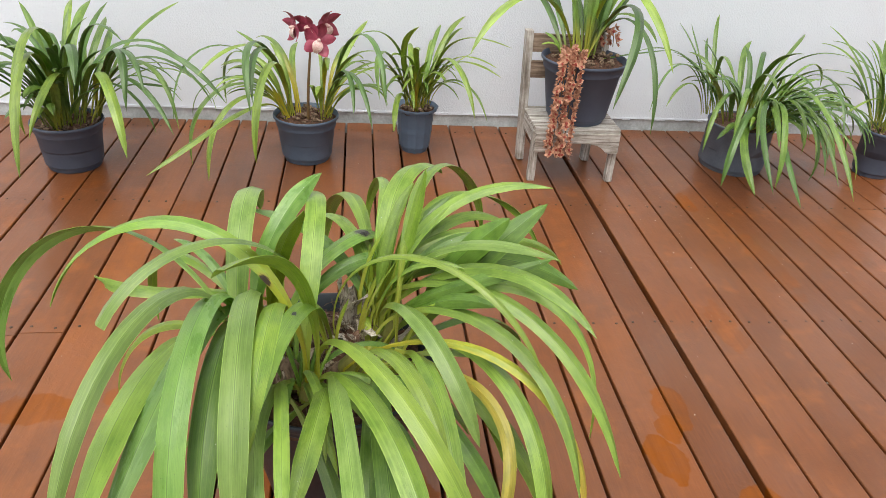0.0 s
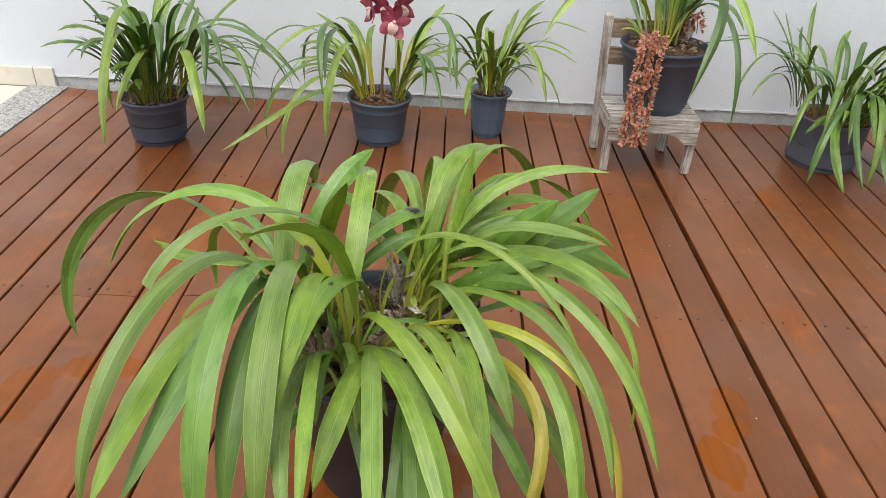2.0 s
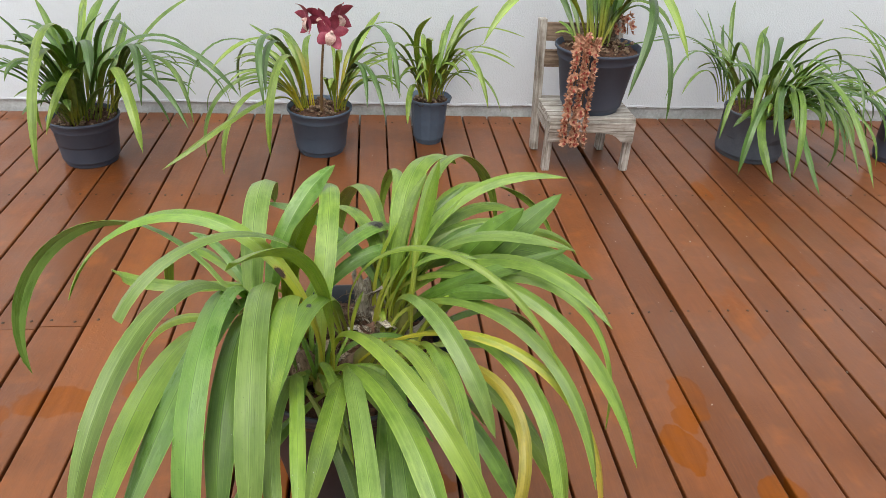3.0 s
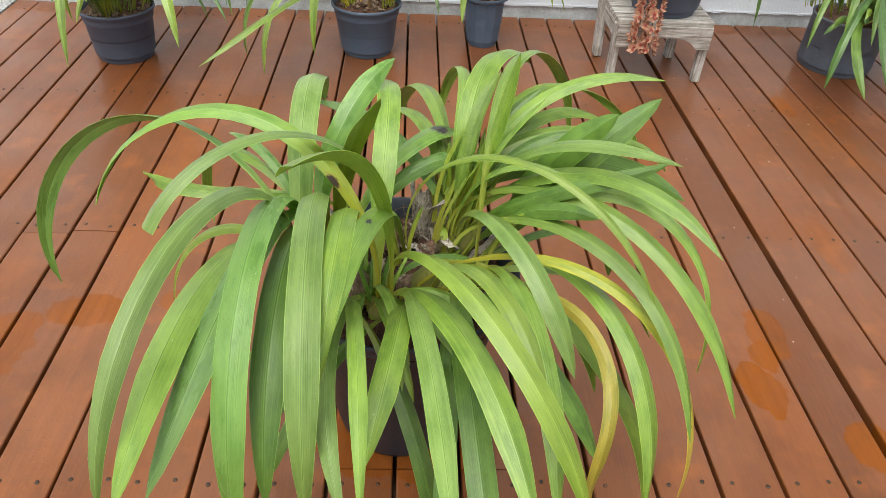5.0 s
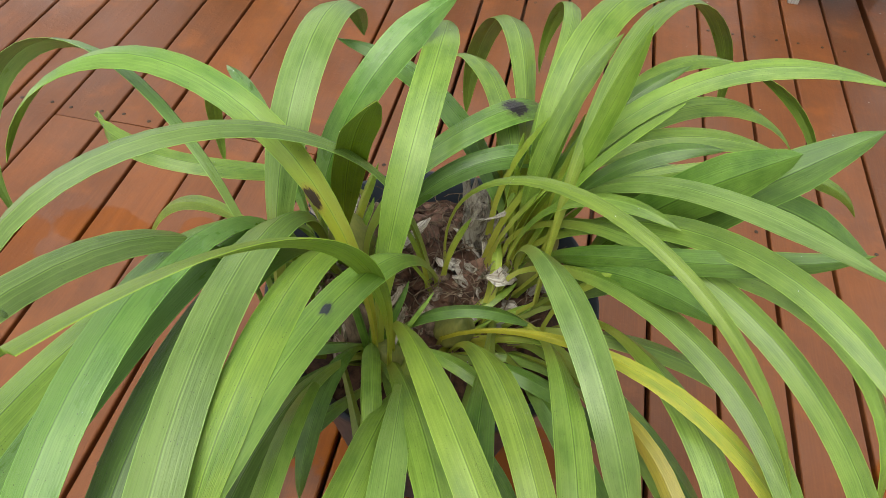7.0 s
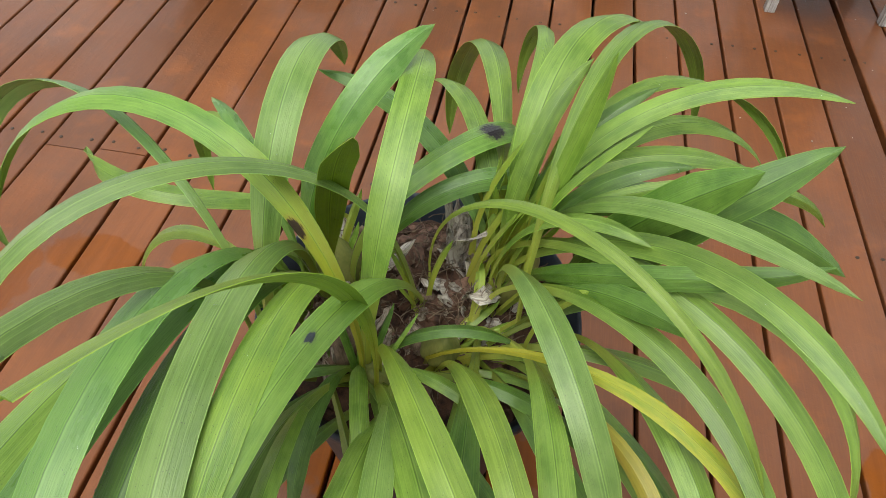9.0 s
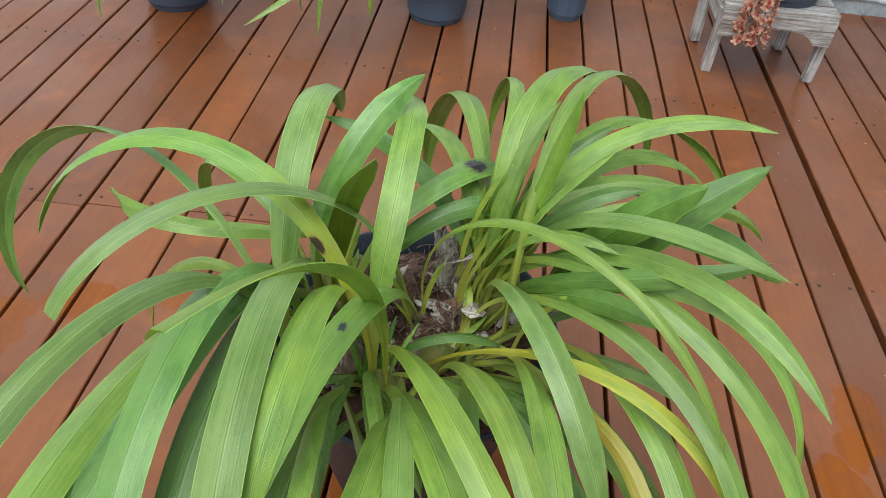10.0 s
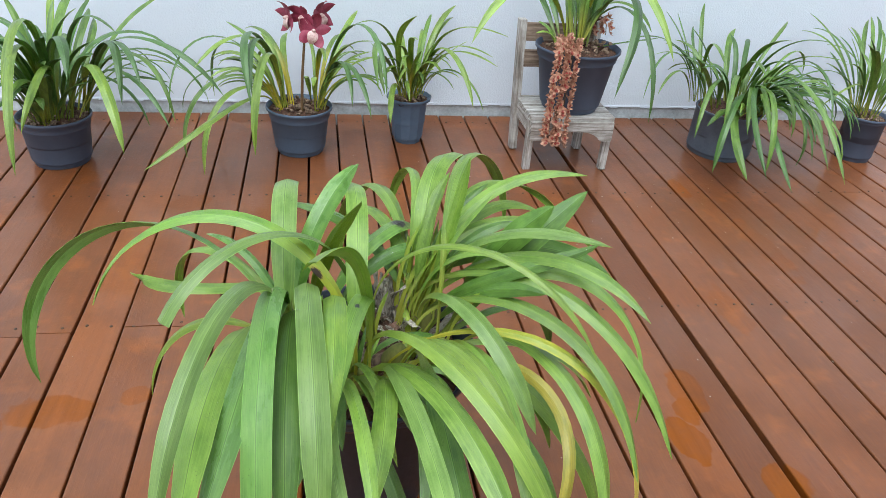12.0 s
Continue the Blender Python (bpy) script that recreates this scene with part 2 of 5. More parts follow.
    rg = calc(n, l, "ADD", calc(n, l, "MULTIPLY", cloudy, 0.22), gloss - 0.1)
    l.new(rg, b.inputs["Roughness"])
    b.inputs["Coat Weight"].default_value, b.inputs["Coat Roughness"].default_value = 0.65, 0.27
    bump(n, l, b, calc(n, l, "ADD", calc(n, l, "ADD", vein, stripe), calc(n, l, "MULTIPLY", cloudy, 1.6)), 0.5, 0.0011)
    thin = n.new("ShaderNodeBsdfTranslucent")
    l.new(mix(n, l, 1.0, col, (1.25, 1.35, 0.55), "MULTIPLY"), thin.inputs["Color"])
    both = n.new("ShaderNodeMixShader")
    both.inputs[0].default_value = 0.25
    l.new(b.outputs[0], both.inputs[1]), l.new(thin.outputs[0], both.inputs[2])
    l.new(both.outputs[0], n["Material Output"].inputs["Surface"])
    return m


def water_material():
    m, n, l, b = material("water_drop", 0.05)
    clear, shine, both = n.new("ShaderNodeBsdfTransparent"), n.new("ShaderNodeBsdfGlossy"), n.new("ShaderNodeMixShader")
    shine.inputs["Roughness"].default_value = 0.06
    gloss = n.new("ShaderNodeFresnel")
    gloss.inputs["IOR"].default_value = 1.33
    l.new(gloss.outputs[0], both.inputs[0])
    l.new(clear.outputs[0], both.inputs[1]), l.new(shine.outputs[0], both.inputs[2])
    l.new(both.outputs[0], n["Material Output"].inputs["Surface"])
    return m


def sheath_material(name, deep, middle, pale):
    """Old papery sheath: ragged fibres along the blade, rotten patches between."""
    m, n, l, b = material(name, 0.9)
    info = n.new("ShaderNodeObjectInfo")
    uv = n.new("ShaderNodeUVMap")
    mp = n.new("ShaderNodeMapping")
    mp.inputs["Scale"].default_value = (13, 1.6, 1)
    off = n.new("ShaderNodeCombineXYZ")
    l.new(calc(n, l, "MULTIPLY", info.outputs["Random"], 19.0), off.inputs[0])
    l.new(calc(n, l, "MULTIPLY", info.outputs["Random"], 7.0), off.inputs[1])
    l.new(off.outputs[0], mp.inputs["Location"])
    l.new(uv.outputs[0], mp.inputs["Vector"])
    fibre = noise_tex(n, l, mp.outputs[0], 1.0, 5, 0.7)
    rot = noise_tex(n, l, coords(n, l), 85, 4, 0.65)
    col = ramp(n, l, fibre, (0.32, deep), (0.43, middle), (0.58, pale))
    col = mix(n, l, ramp(n, l, rot, (0.53, 0.0), (0.64, 0.75)), col, deep)
    l.new(mix(n, l, 1.0, col, calc(n, l, "ADD", calc(n, l, "MULTIPLY", info.outputs["Random"], 0.4), 0.72), "MULTIPLY"), b.inputs["Base Color"])
    bump(n, l, b, fibre, 0.4, 0.0010)
    thin, both = n.new("ShaderNodeBsdfTranslucent"), n.new("ShaderNodeMixShader")
    l.new(col, thin.inputs["Color"])
    both.inputs[0].default_value = 0.15
    l.new(b.outputs[0], both.inputs[1]), l.new(thin.outputs[0], both.inputs[2])
    l.new(both.outputs[0], n["Material Output"].inputs["Surface"])
    return m


WATER = water_material()
WOOD = deck_material()
STUCCO = stucco_material()
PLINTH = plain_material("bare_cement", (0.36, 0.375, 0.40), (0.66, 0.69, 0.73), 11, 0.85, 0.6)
GRANITE = granite_material()
MAROON = plain_material("maroon_petal", (0.195, 0.020, 0.050), (0.38, 0.065, 0.115), 60, 0.5, 0.1)
LIP = plain_material("cream_pink_lip", (0.52, 0.24, 0.25), (0.82, 0.68, 0.63), 190, 0.5, 0.1)
LIPWHITE = plain_material("chalky_white", (0.70, 0.70, 0.68), (0.82, 0.82, 0.80), 300, 0.8, 0.2)
RUST = plain_material("rust_petal", (0.36, 0.145, 0.090), (0.66, 0.39, 0.27), 110, 0.6, 0.1)
RUSTLIP = plain_material("dark_red_lip", (0.20, 0.020, 0.022), (0.42, 0.09, 0.06), 160, 0.5, 0.1)
STEM = plain_material("reddish_stem", (0.10, 0.055, 0.028), (0.20, 0.12, 0.05), 40, 0.55, 0.1)
BULB = plain_material("green_pseudobulb", (0.16, 0.19, 0.045), (0.34, 0.33, 0.09), 40, 0.6, 0.2, (1, 1, 0.2))
CREAM = plain_material("cream_tile", (0.70, 0.66, 0.59), (0.76, 0.72, 0.65), 3, 0.3, 0.03)
SOILBED = plain_material("concrete_ground", (0.22, 0.21, 0.19), (0.33, 0.32, 0.30), 3, 0.9, 0.3)
UNDER = plain_material("shaded_joist", (0.075, 0.040, 0.024), (0.12, 0.062, 0.036), 9, 0.9)
STEEL = plain_material("dulled_screw", (0.05, 0.035, 0.028), (0.10, 0.07, 0.05), 300, 0.5, 0.1, metallic=0.6)
OLDWOOD = weathered_wood()
BROWNWOOD = weathered_wood("weathered_brown_wood", (0.60, 0.47, 0.38))
POTGREY = plain_material("dark_grey_plastic", (0.056, 0.074, 0.118), (0.076, 0.096, 0.145), 12, 0.56, 0.05)
POTSLATE = plain_material("slate_grey_plastic", (0.074, 0.110, 0.172), (0.098, 0.140, 0.208), 12, 0.56, 0.05)
POTBLACK = plain_material("black_plastic", (0.014, 0.021, 0.033), (0.028, 0.039, 0.056), 14, 0.42, 0.05)
POTBAG = plain_material("grey_plastic_bag", (0.075, 0.096, 0.135), (0.125, 0.150, 0.195), 20, 0.5, 0.25)
BARK = plain_material("bark_chips", (0.016, 0.009, 0.007), (0.17, 0.080, 0.048), 110, 0.9, 0.5)
CHIP = plain_material("reddish_bark", (0.10, 0.050, 0.034), (0.34, 0.19, 0.135), 120, 0.85, 0.5)
DRY = plain_material("dry_sheath", (0.14, 0.095, 0.065), (0.80, 0.73, 0.64), 190, 0.85, 0.8, (1, 1, 0.12))
PAPER = sheath_material("pale_papery_sheath", (0.10, 0.068, 0.050), (0.52, 0.43, 0.355), (0.82, 0.77, 0.70))
OLDSHEATH = sheath_material("brown_papery_sheath", (0.045, 0.028, 0.020), (0.28, 0.20, 0.14), (0.72, 0.61, 0.50))
HUSK = plain_material("brown_husk", (0.040, 0.022, 0.015), (0.36, 0.25, 0.17), 150, 0.9, 0.4, (1, 1, 0.25))
LEAF = leaf_material("leaf_green", (0.291, 0.443, 0.068), (0.173, 0.313, 0.035), (0.524, 0.537, 0.084), reach=0.28)
# bluish tone is partly the leaf's own, partly sky sheen put into the colour
LEAFBLUE = leaf_material("leaf_bluish", (0.218, 0.390, 0.081), (0.134, 0.289, 0.048), (0.324, 0.425, 0.084), gloss=0.28)
# darker copy of the green, shade of low and turned blades put into it
LEAFDARK = leaf_material("leaf_dark", (0.172, 0.313, 0.048), (0.100, 0.218, 0.026), (0.314, 0.354, 0.056))
LEAFLIME = leaf_material("leaf_lime", (0.330, 0.461, 0.064), (0.225, 0.360, 0.038), (0.545, 0.537, 0.076), reach=0.28)
LEAFSTALK = leaf_material("leaf_stalk_yellow_green", (0.304, 0.446, 0.056), (0.200, 0.323, 0.032), (0.571, 0.547, 0.076), reach=0.95, spots=0.055)
LEAFYELLOW = leaf_material("leaf_yellowing", (0.556, 0.515, 0.048), (0.294, 0.395, 0.034), (0.545, 0.486, 0.048), (0.571, 0.405, 0.084), spots=0.03)
LEAFBURNT = leaf_material("leaf_with_black_mark", (0.249, 0.429, 0.072), (0.150, 0.308, 0.038), (0.420, 0.446, 0.076), blotch=(0.77, 0.045, 0.55, 2.6, (0.020, 0.012, 0.018), (0.12, 0.16, 0.05)))
LEAFMARKED = leaf_material("leaf_with_dark_spot", (0.263, 0.424, 0.072), (0.163, 0.313, 0.035), (0.440, 0.455, 0.076), blotch=(0.60, 0.012, 0.45, 7.0, (0.035, 0.045, 0.055), (0.16, 0.25, 0.06)))
LEAFSCORCHED = leaf_material("leaf_with_yellow_base", (0.249, 0.429, 0.060), (0.150, 0.308, 0.030), (0.524, 0.465, 0.043), reach=0.50, blotch=(0.325, 0.020, 0.85, 3.6, (0.045, 0.022, 0.012), (0.42, 0.36, 0.05)))
LEAFOLD = leaf_material("leaf_spotted_yellow", (0.299, 0.440, 0.061), (0.178, 0.329, 0.040), (0.545, 0.486, 0.048), spots=0.075)
LEAFOLIVE = leaf_material("leaf_olive", (0.299, 0.395, 0.032), (0.205, 0.303, 0.018), (0.377, 0.405, 0.048))
LEAFWITHERED = leaf_material("leaf_withered_gold", (0.493, 0.395, 0.056), (0.324, 0.313, 0.035), (0.252, 0.345, 0.048), spots=0.06)
# pale tone holds some whitish sky sheen as base colour
LEAFPALE = leaf_material("leaf_pale_green", (0.296, 0.441, 0.109), (0.195, 0.336, 0.061), (0.420, 0.446, 0.076))
LEAFFAR = leaf_material("leaf_far", (0.205, 0.335, 0.055), (0.110, 0.215, 0.030), (0.46, 0.43, 0.06))
LEAFGOLD = leaf_material("leaf_far_gold_base", (0.245, 0.370, 0.055), (0.135, 0.240, 0.030), (0.74, 0.57, 0.05), reach=0.55)
LEAFFARDARK = leaf_material("leaf_far_dark", (0.115, 0.240, 0.052), (0.078, 0.165, 0.030), (0.30, 0.34, 0.07))
LEAFFARLIME = leaf_material("leaf_far_lime", (0.320, 0.450, 0.067), (0.180, 0.300, 0.035), (0.48, 0.47, 0.07))


# ---- builders ----
def part(name, bm, mat, parent=None, label=""):
    me = bpy.data.meshes.new(name)
    bm.to_mesh(me)
    bm.free()
    me.materials.append(mat)
    for poly in me.polygons:
        poly.use_smooth = True
    ob = new(name, me)
    if parent:
        ob.parent = parent
    if label:
        ob["label"] = label
    return ob


def flat(ob):
    for poly in ob.data.polygons:
        poly.use_smooth = False
    return ob


def thing(name, label, category, group="", at=(0, 0, 0), turn=0):
    ob = new(name)
    ob.empty_display_size = 0.05
    ob.matrix_world = pose(*at, 0, 0, turn)
    return tagged(ob, label, category, group)


def box(bm, lo, hi, bevel=0.0, jitter=None):
    """A bevelled box with a UV that runs along its longest side."""
    r = bmesh.ops.create_cube(bm, size=1)
    size = [b - a for a, b in zip(lo, hi)]
    for v in r["verts"]:
        v.co = Vector([a + (c + 0.5) * s for a, c, s in zip(lo, v.co, size)])
    if bevel:
        edges = list({e for v in r["verts"] for e in v.link_edges})
        bmesh.ops.bevel(bm, geom=edges, offset=bevel, segments=2, affect="EDGES", profile=0.6)
    return size


def grain_uv(bm, axis):
    layer = bm.loops.layers.uv.verify()
    others = [i for i in range(3) if i != axis]
    for f in bm.faces:
        for lp in f.loops:
            c = lp.vert.co
            lp[layer].uv = (c[axis], c[others[0]] + c[others[1]])


def lathe(bm, profile, sides=48, centre=(0, 0), wobble=0.0, seed=0.0):
    """Revolve (radius, z) pairs; closes nothing."""
    rings = []
    for r, z in profile:
        ring = []
        for i in range(sides):
            a = 2 * math.pi * i / sides
            k = 1 + wobble * noise.noise((math.cos(a) * 1.3 + seed, math.sin(a) * 1.3, z * 9))
            ring.append(bm.verts.new((centre[0] + r * k * math.cos(a), centre[1] + r * k * math.sin(a), z)))
        rings.append(ring)
    for a, b in zip(rings, rings[1:]):
        for i in range(sides):
            j = (i + 1) % sides
            bm.faces.new((a[i], a[j], b[j], b[i]))
    return rings


def spine(base, az, e0, e1, p, da, length, n):
    """Points and directions of an arching leaf: its rise turns from e0 to e1 degrees, its bearing by da."""
    pts, dirs = [Vector(base)], []
    for i in range(n):
        s = (i + 0.5) / n
        e = radians(e0 + (e1 - e0) * s ** p)
        a = radians(az + da * s * s)
        d = Vector((math.cos(e) * math.cos(a), math.cos(e) * math.sin(a), math.sin(e)))
        dirs.append(d)
        pts.append(pts[-1] + d * (length / n))
    dirs.append(dirs[-1])
    return pts, dirs


def leaf(plant, base, az, e0, e1, p, da, length, width, mat, twist=0.0, fold=0.33, n=26, cut=False, name="leaf", lean=0.0, taper=0.20, neck=0.24, root=0.0):
    """A strap leaf: narrow folded base, even blade with a midrib fold, pointed tip (or a cut one)."""
    pts, dirs = spine(base, az, e0, e1, p, da, length, n)
    along = [i / n for i in range(n + 1)]
    if root:
        # the stalk goes on down into the potting mix
        foot = Vector((base[0] * 0.72, base[1] * 0.72, base[2] - root))
        down = (Vector(base) - foot).normalized()
        pts = [foot.lerp(Vector(base), k / 3) for k in range(3)] + pts
        dirs = [down, down, (down * 2 + dirs[0]).normalized()] + dirs
        along = [0.0, 0.0, 0.0] + along
        n += 3
    bm = bmesh.new()
    layer = bm.loops.layers.uv.verify()
    us = (-1, -0.52, 0, 0.52, 1)
    seed = az * 0.173 + length * 31.0
    top, low = [], []
    side0 = Vector((-math.sin(radians(az)), math.cos(radians(az)), 0))
    for i, (q, d) in enumerate(zip(pts, dirs)):
        s = along[i]
        side = (side0 - d * side0.dot(d)).normalized()
        up = d.cross(side) * -1
        if up.z < 0 and abs(d.z) < 0.3 and i < 2:
            up = -up
        side = Matrix.Rotation(radians(lean + twist * s), 3, d) @ side
        up = side.cross(d)
        rise_s = min(1.0, max(0.0, (s - 0.05) / 0.42))
        ease = rise_s * rise_s * (3 - 2 * rise_s)
        end = 1.0 if cut else min(1.0, max(0.0, (1 - s) / taper)) ** 0.62
        w = width * 0.5 * (neck + (1 - neck) * ease) * end * (1 + 0.05 * noise.noise((seed, s * 5, 1)))
        f = fold * (3.6 - 2.8 * min(1, s / 0.40)) * (1 if s < 0.8 else 1 + (s - 0.8) * 2)
        wave = 0.05 * noise.noise((seed + 9, s * 6, 4))
        row_t, row_b = [], []
        for u in us:
            off = side * (u * w) + up * (w * (f * abs(u) + wave * u))
            row_t.append(bm.verts.new(q + off))
            row_b.append(bm.verts.new(q + off - up * (0.0011 * (1.0 if abs(u) < 0.9 else 0.3))))
        top.append(row_t), low.append(row_b)

    def face(vs, uv):
        f = bm.faces.new(vs)
        for lp, c in zip(f.loops, uv):
            lp[layer].uv = c

    for i in range(n):
        v0, v1 = along[i], along[i + 1]
        for k in range(4):
            u0, u1 = (us[k] + 1) / 2, (us[k + 1] + 1) / 2
            face((top[i][k], top[i][k + 1], top[i + 1][k + 1], top[i + 1][k]), ((u0, v0), (u1, v0), (u1, v1), (u0, v1)))
            face((low[i][k], low[i + 1][k], low[i + 1][k + 1], low[i][k + 1]), ((u0, v0), (u0, v1), (u1, v1), (u1, v0)))
        for k, u0 in ((0, 0.0), (4, 1.0)):
            face((top[i][k], top[i + 1][k], low[i + 1][k], low[i][k]), ((u0, v0), (u0, v1), (u0, v1), (u0, v0)))
    for rows in (top, low):
        for p0, p1 in zip(rows, rows[1:]):
            for k in (0, 2, 4):
                bm.edges.get((p0[k], p1[k])).smooth = False
    return part(name, bm, mat, plant)


# ---- ground, deck, wall ----
PITCH = 0.105
WALL_Y = 1.395
bm = bmesh.new()
box(bm, (-60, -60, -0.4), (60, 60, -0.16))
ground = tagged(part("ground", bm, SOILBED), "plain grey concrete ground round the terrace", "ground", kind="structure")
deck = tagged(new("deck"), "wet reddish-brown hardwood deck of long narrow boards with dark joints", "deck", kind="structure")
bm = bmesh.new()
for y in (-3.3, -2.64, -1.98, -1.32, -0.655, 0.005, 0.665, 1.3):
    box(bm, (-2.3, y - 0.03, -0.10), (3.4, y + 0.03, -0.024))
part("joists", bm, UNDER, deck)
# dark sheet below the joists, shade of the gaps put into its colour
bm = bmesh.new()
box(bm, (-2.32, -3.5, -0.158), (3.42, WALL_Y + 0.02, -0.135))
part("underside", bm, UNDER, deck)
bm = bmesh.new()
box(bm, (-7.0, WALL_Y, 0.047), (4.2, WALL_Y + 0.2, 3.2))
wall = tagged(part("wall_north", bm, STUCCO), "white rough-cast stucco garden wall, slightly damp", "wall", kind="structure")
flat(wall)
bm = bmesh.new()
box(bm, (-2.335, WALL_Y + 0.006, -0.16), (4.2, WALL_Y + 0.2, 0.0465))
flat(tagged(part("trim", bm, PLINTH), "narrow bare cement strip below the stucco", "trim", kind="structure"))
# unseen wall, added to keep sky light off the deck's right side
bm = bmesh.new()
box(bm, (3.47, -3.5, -0.16), (3.67, WALL_Y - 0.002, 3.2))
flat(tagged(part("wall_east", bm, STUCCO), "plain white stucco wall added out of view to dim the deck's right side", "wall", kind="structure"))
# ragged lower lip of the stucco
bm = bmesh.new()
x = -2.33
while x < 3.4:
    w = random.uniform(0.02, 0.06)
    d = random.uniform(0.001, 0.006)
    box(bm, (x, WALL_Y - 0.002, 0.046 - d), (x + w - 0.001, WALL_Y + 0.02, 0.05))
    x += w
flat(tagged(part("plaster_edge", bm, STUCCO, wall)))

# tiled floor and granite edging beyond the deck's end
bm = bmesh.new()
box(bm, (-2.445, -3.5, -0.16), (-2.289, WALL_Y - 0.002, 0.0035), 0.002)
flat(tagged(part("kerb", bm, GRANITE), "speckled grey granite edging strip beside the deck", "edging", kind="structure"))
floor = tagged(new("floor"), "pale cream floor tiles beyond the granite edging", "floor", kind="structure")
for i in range(5):
    for j in range(6):
        bm = bmesh.new()
        x0, y0 = -2.449 - (i + 1) * 0.6, WALL_Y - 0.014 - (j + 1) * 0.6
        box(bm, (x0 + 0.002, y0 + 0.002, -0.012), (x0 + 0.598, y0 + 0.598, 0.0), 0.001)
        flat(part("tile", bm, CREAM, floor))
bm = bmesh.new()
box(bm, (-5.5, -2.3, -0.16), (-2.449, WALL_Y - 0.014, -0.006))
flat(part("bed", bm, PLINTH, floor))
skirting = tagged(new("baseboard"), "cream tile skirting at the foot of the white wall", "skirting", kind="structure")
for i, (a, b) in enumerate(((-2.413, -2.335), (-2.82, -2.416), (-3.23, -2.823), (-3.64, -3.233), (-4.05, -3.643))):
    bm = bmesh.new()
    box(bm, (a, WALL_Y - 0.012, 0.001), (b, WALL_Y + 0.004, 0.078), 0.0015)
    flat(part("tile", bm, CREAM, skirting))


# ---- pots and chair ----
def pot(parent, r_top, r_base, h, mat, rim=0.006, band=0.0, sides=56, wobble=0.0, slope=0.0, name="pot", label=""):
    """An open plastic pot with a thick rim, an inner wall and a floor."""
    lip = 0.011 if band == 0 else band
    k = (r_top - r_base) / h
    foot = r_base - 0.003
    prof = [(0.0, 0.004), (foot - 0.012, 0.004), (foot - 0.006, 0.0), (foot, 0.0), (foot + 0.001, 0.004), (foot + 0.001 + k * 0.016, 0.0165), (r_base + k * 0.018 + 0.0022, 0.0185), (r_base + k * 0.022 + 0.0024, 0.022)]
    if band:
        prof += [(r_top - k * lip - rim * 0.8 - 0.001, h - lip - 0.002), (r_top - k * lip - 0.0005, h - lip), (r_top - k * lip, h - lip + 0.003), (r_top - k * 0.011, h - 0.0115), (r_top + 0.0028, h - 0.010)]
        r_top += 0.003
    else:
        prof += [(r_top - rim - k * lip, h - lip - 0.001), (r_top - 0.001, h - lip + 0.001)]
    prof += [(r_top, h - 0.004), (r_top - 0.001, h - 0.001), (r_top - 0.003, h), (r_top - 0.0055, h - 0.002), (r_top - rim - 0.006 - k * lip, h - lip - 0.004), (r_base + 0.4 * (r_top - r_base), h * 0.45), (0.0, h * 0.45)]
    bm = bmesh.new()
    lathe(bm, prof, sides, wobble=wobble, seed=r_top * 50)
    bmesh.ops.remove_doubles(bm, verts=bm.verts, dist=0.0002)
    if slope:
        for v in bm.verts:
            v.co.z += slope * v.co.x * max(0, v.co.z / h - 0.3)
    return part(name, bm, mat, parent, label)


def soil(parent, r, z, mat, seed=0, lumps=0.012, heap=0.0):
    """An uneven bed of bark pieces."""
    bm = bmesh.new()
    n = 22
    rings = []
    for i in range(n + 1):
        rr = r * i / n
        rings.append([bm.verts.new((rr * math.cos(a), rr * math.sin(a), z + heap * (1 - (i / n) ** 2) + lumps * (noise.noise((rr * 40 * math.cos(a) + seed, rr * 40 * math.sin(a), 2)) + 0.6 * noise.noise((rr * 110 * math.cos(a), rr * 110 * math.sin(a), seed))))) for a in [2 * math.pi * j / 60 for j in range(60)]])
    for a, b in zip(rings, rings[1:]):
        for j in range(60):
            bm.faces.new((a[j], a[(j + 1) % 60], b[(j + 1) % 60], b[j]))
    bmesh.ops.remove_doubles(bm, verts=bm.verts, dist=0.0001)
    return part("soil", bm, mat, parent, "brown bark potting mix")


def chips(parent, r, z, mat, count, size, seed, heap=0.0, name="bark_chip", label="loose brown bark pieces"):
    rg = random.Random(seed)
    bm = bmesh.new()
    for _ in range(count):
        a, d = rg.uniform(0, 6.283), r * rg.random() ** 0.5
        m = pose(d * math.cos(a), d * math.sin(a), z + heap * (1 - (d / r) ** 2) + rg.uniform(0, 0.012), rg.uniform(-50, 50), rg.uniform(-50, 50), rg.uniform(0, 360))
        s = size * rg.uniform(0.5, 1.3)
        c = bmesh.ops.create_icosphere(bm, subdivisions=1, radius=s, matrix=m)
        for v in c["verts"]:
            off = v.co - m.translation
            v.co = m.translation + Vector((off.x * rg.uniform(0.7, 1.2), off.y * rg.uniform(0.5, 1.0), off.z * rg.uniform(0.4, 0.8)))
    ob = part(name, bm, mat, parent, label)
    ob["kind"] = "stuff"
    return flat(ob)


chair = thing("wooden_chair", "small weathered grey wooden chair holding a potted orchid", "chair", at=(-0.035, 0.955, 0.0), turn=0)


def plank(parent, name, lo, hi, axis, m=None, bevel=0.0025, shape=None, label="", timber=None):
    bm = bmesh.new()
    box(bm, lo, hi, bevel)
    if shape:
        for v in bm.verts:
            v.co = shape(v.co)
    grain_uv(bm, axis)
    if m is not None:
        bm.transform(m)
    return flat(part(name, bm, timber or OLDWOOD, parent, label))


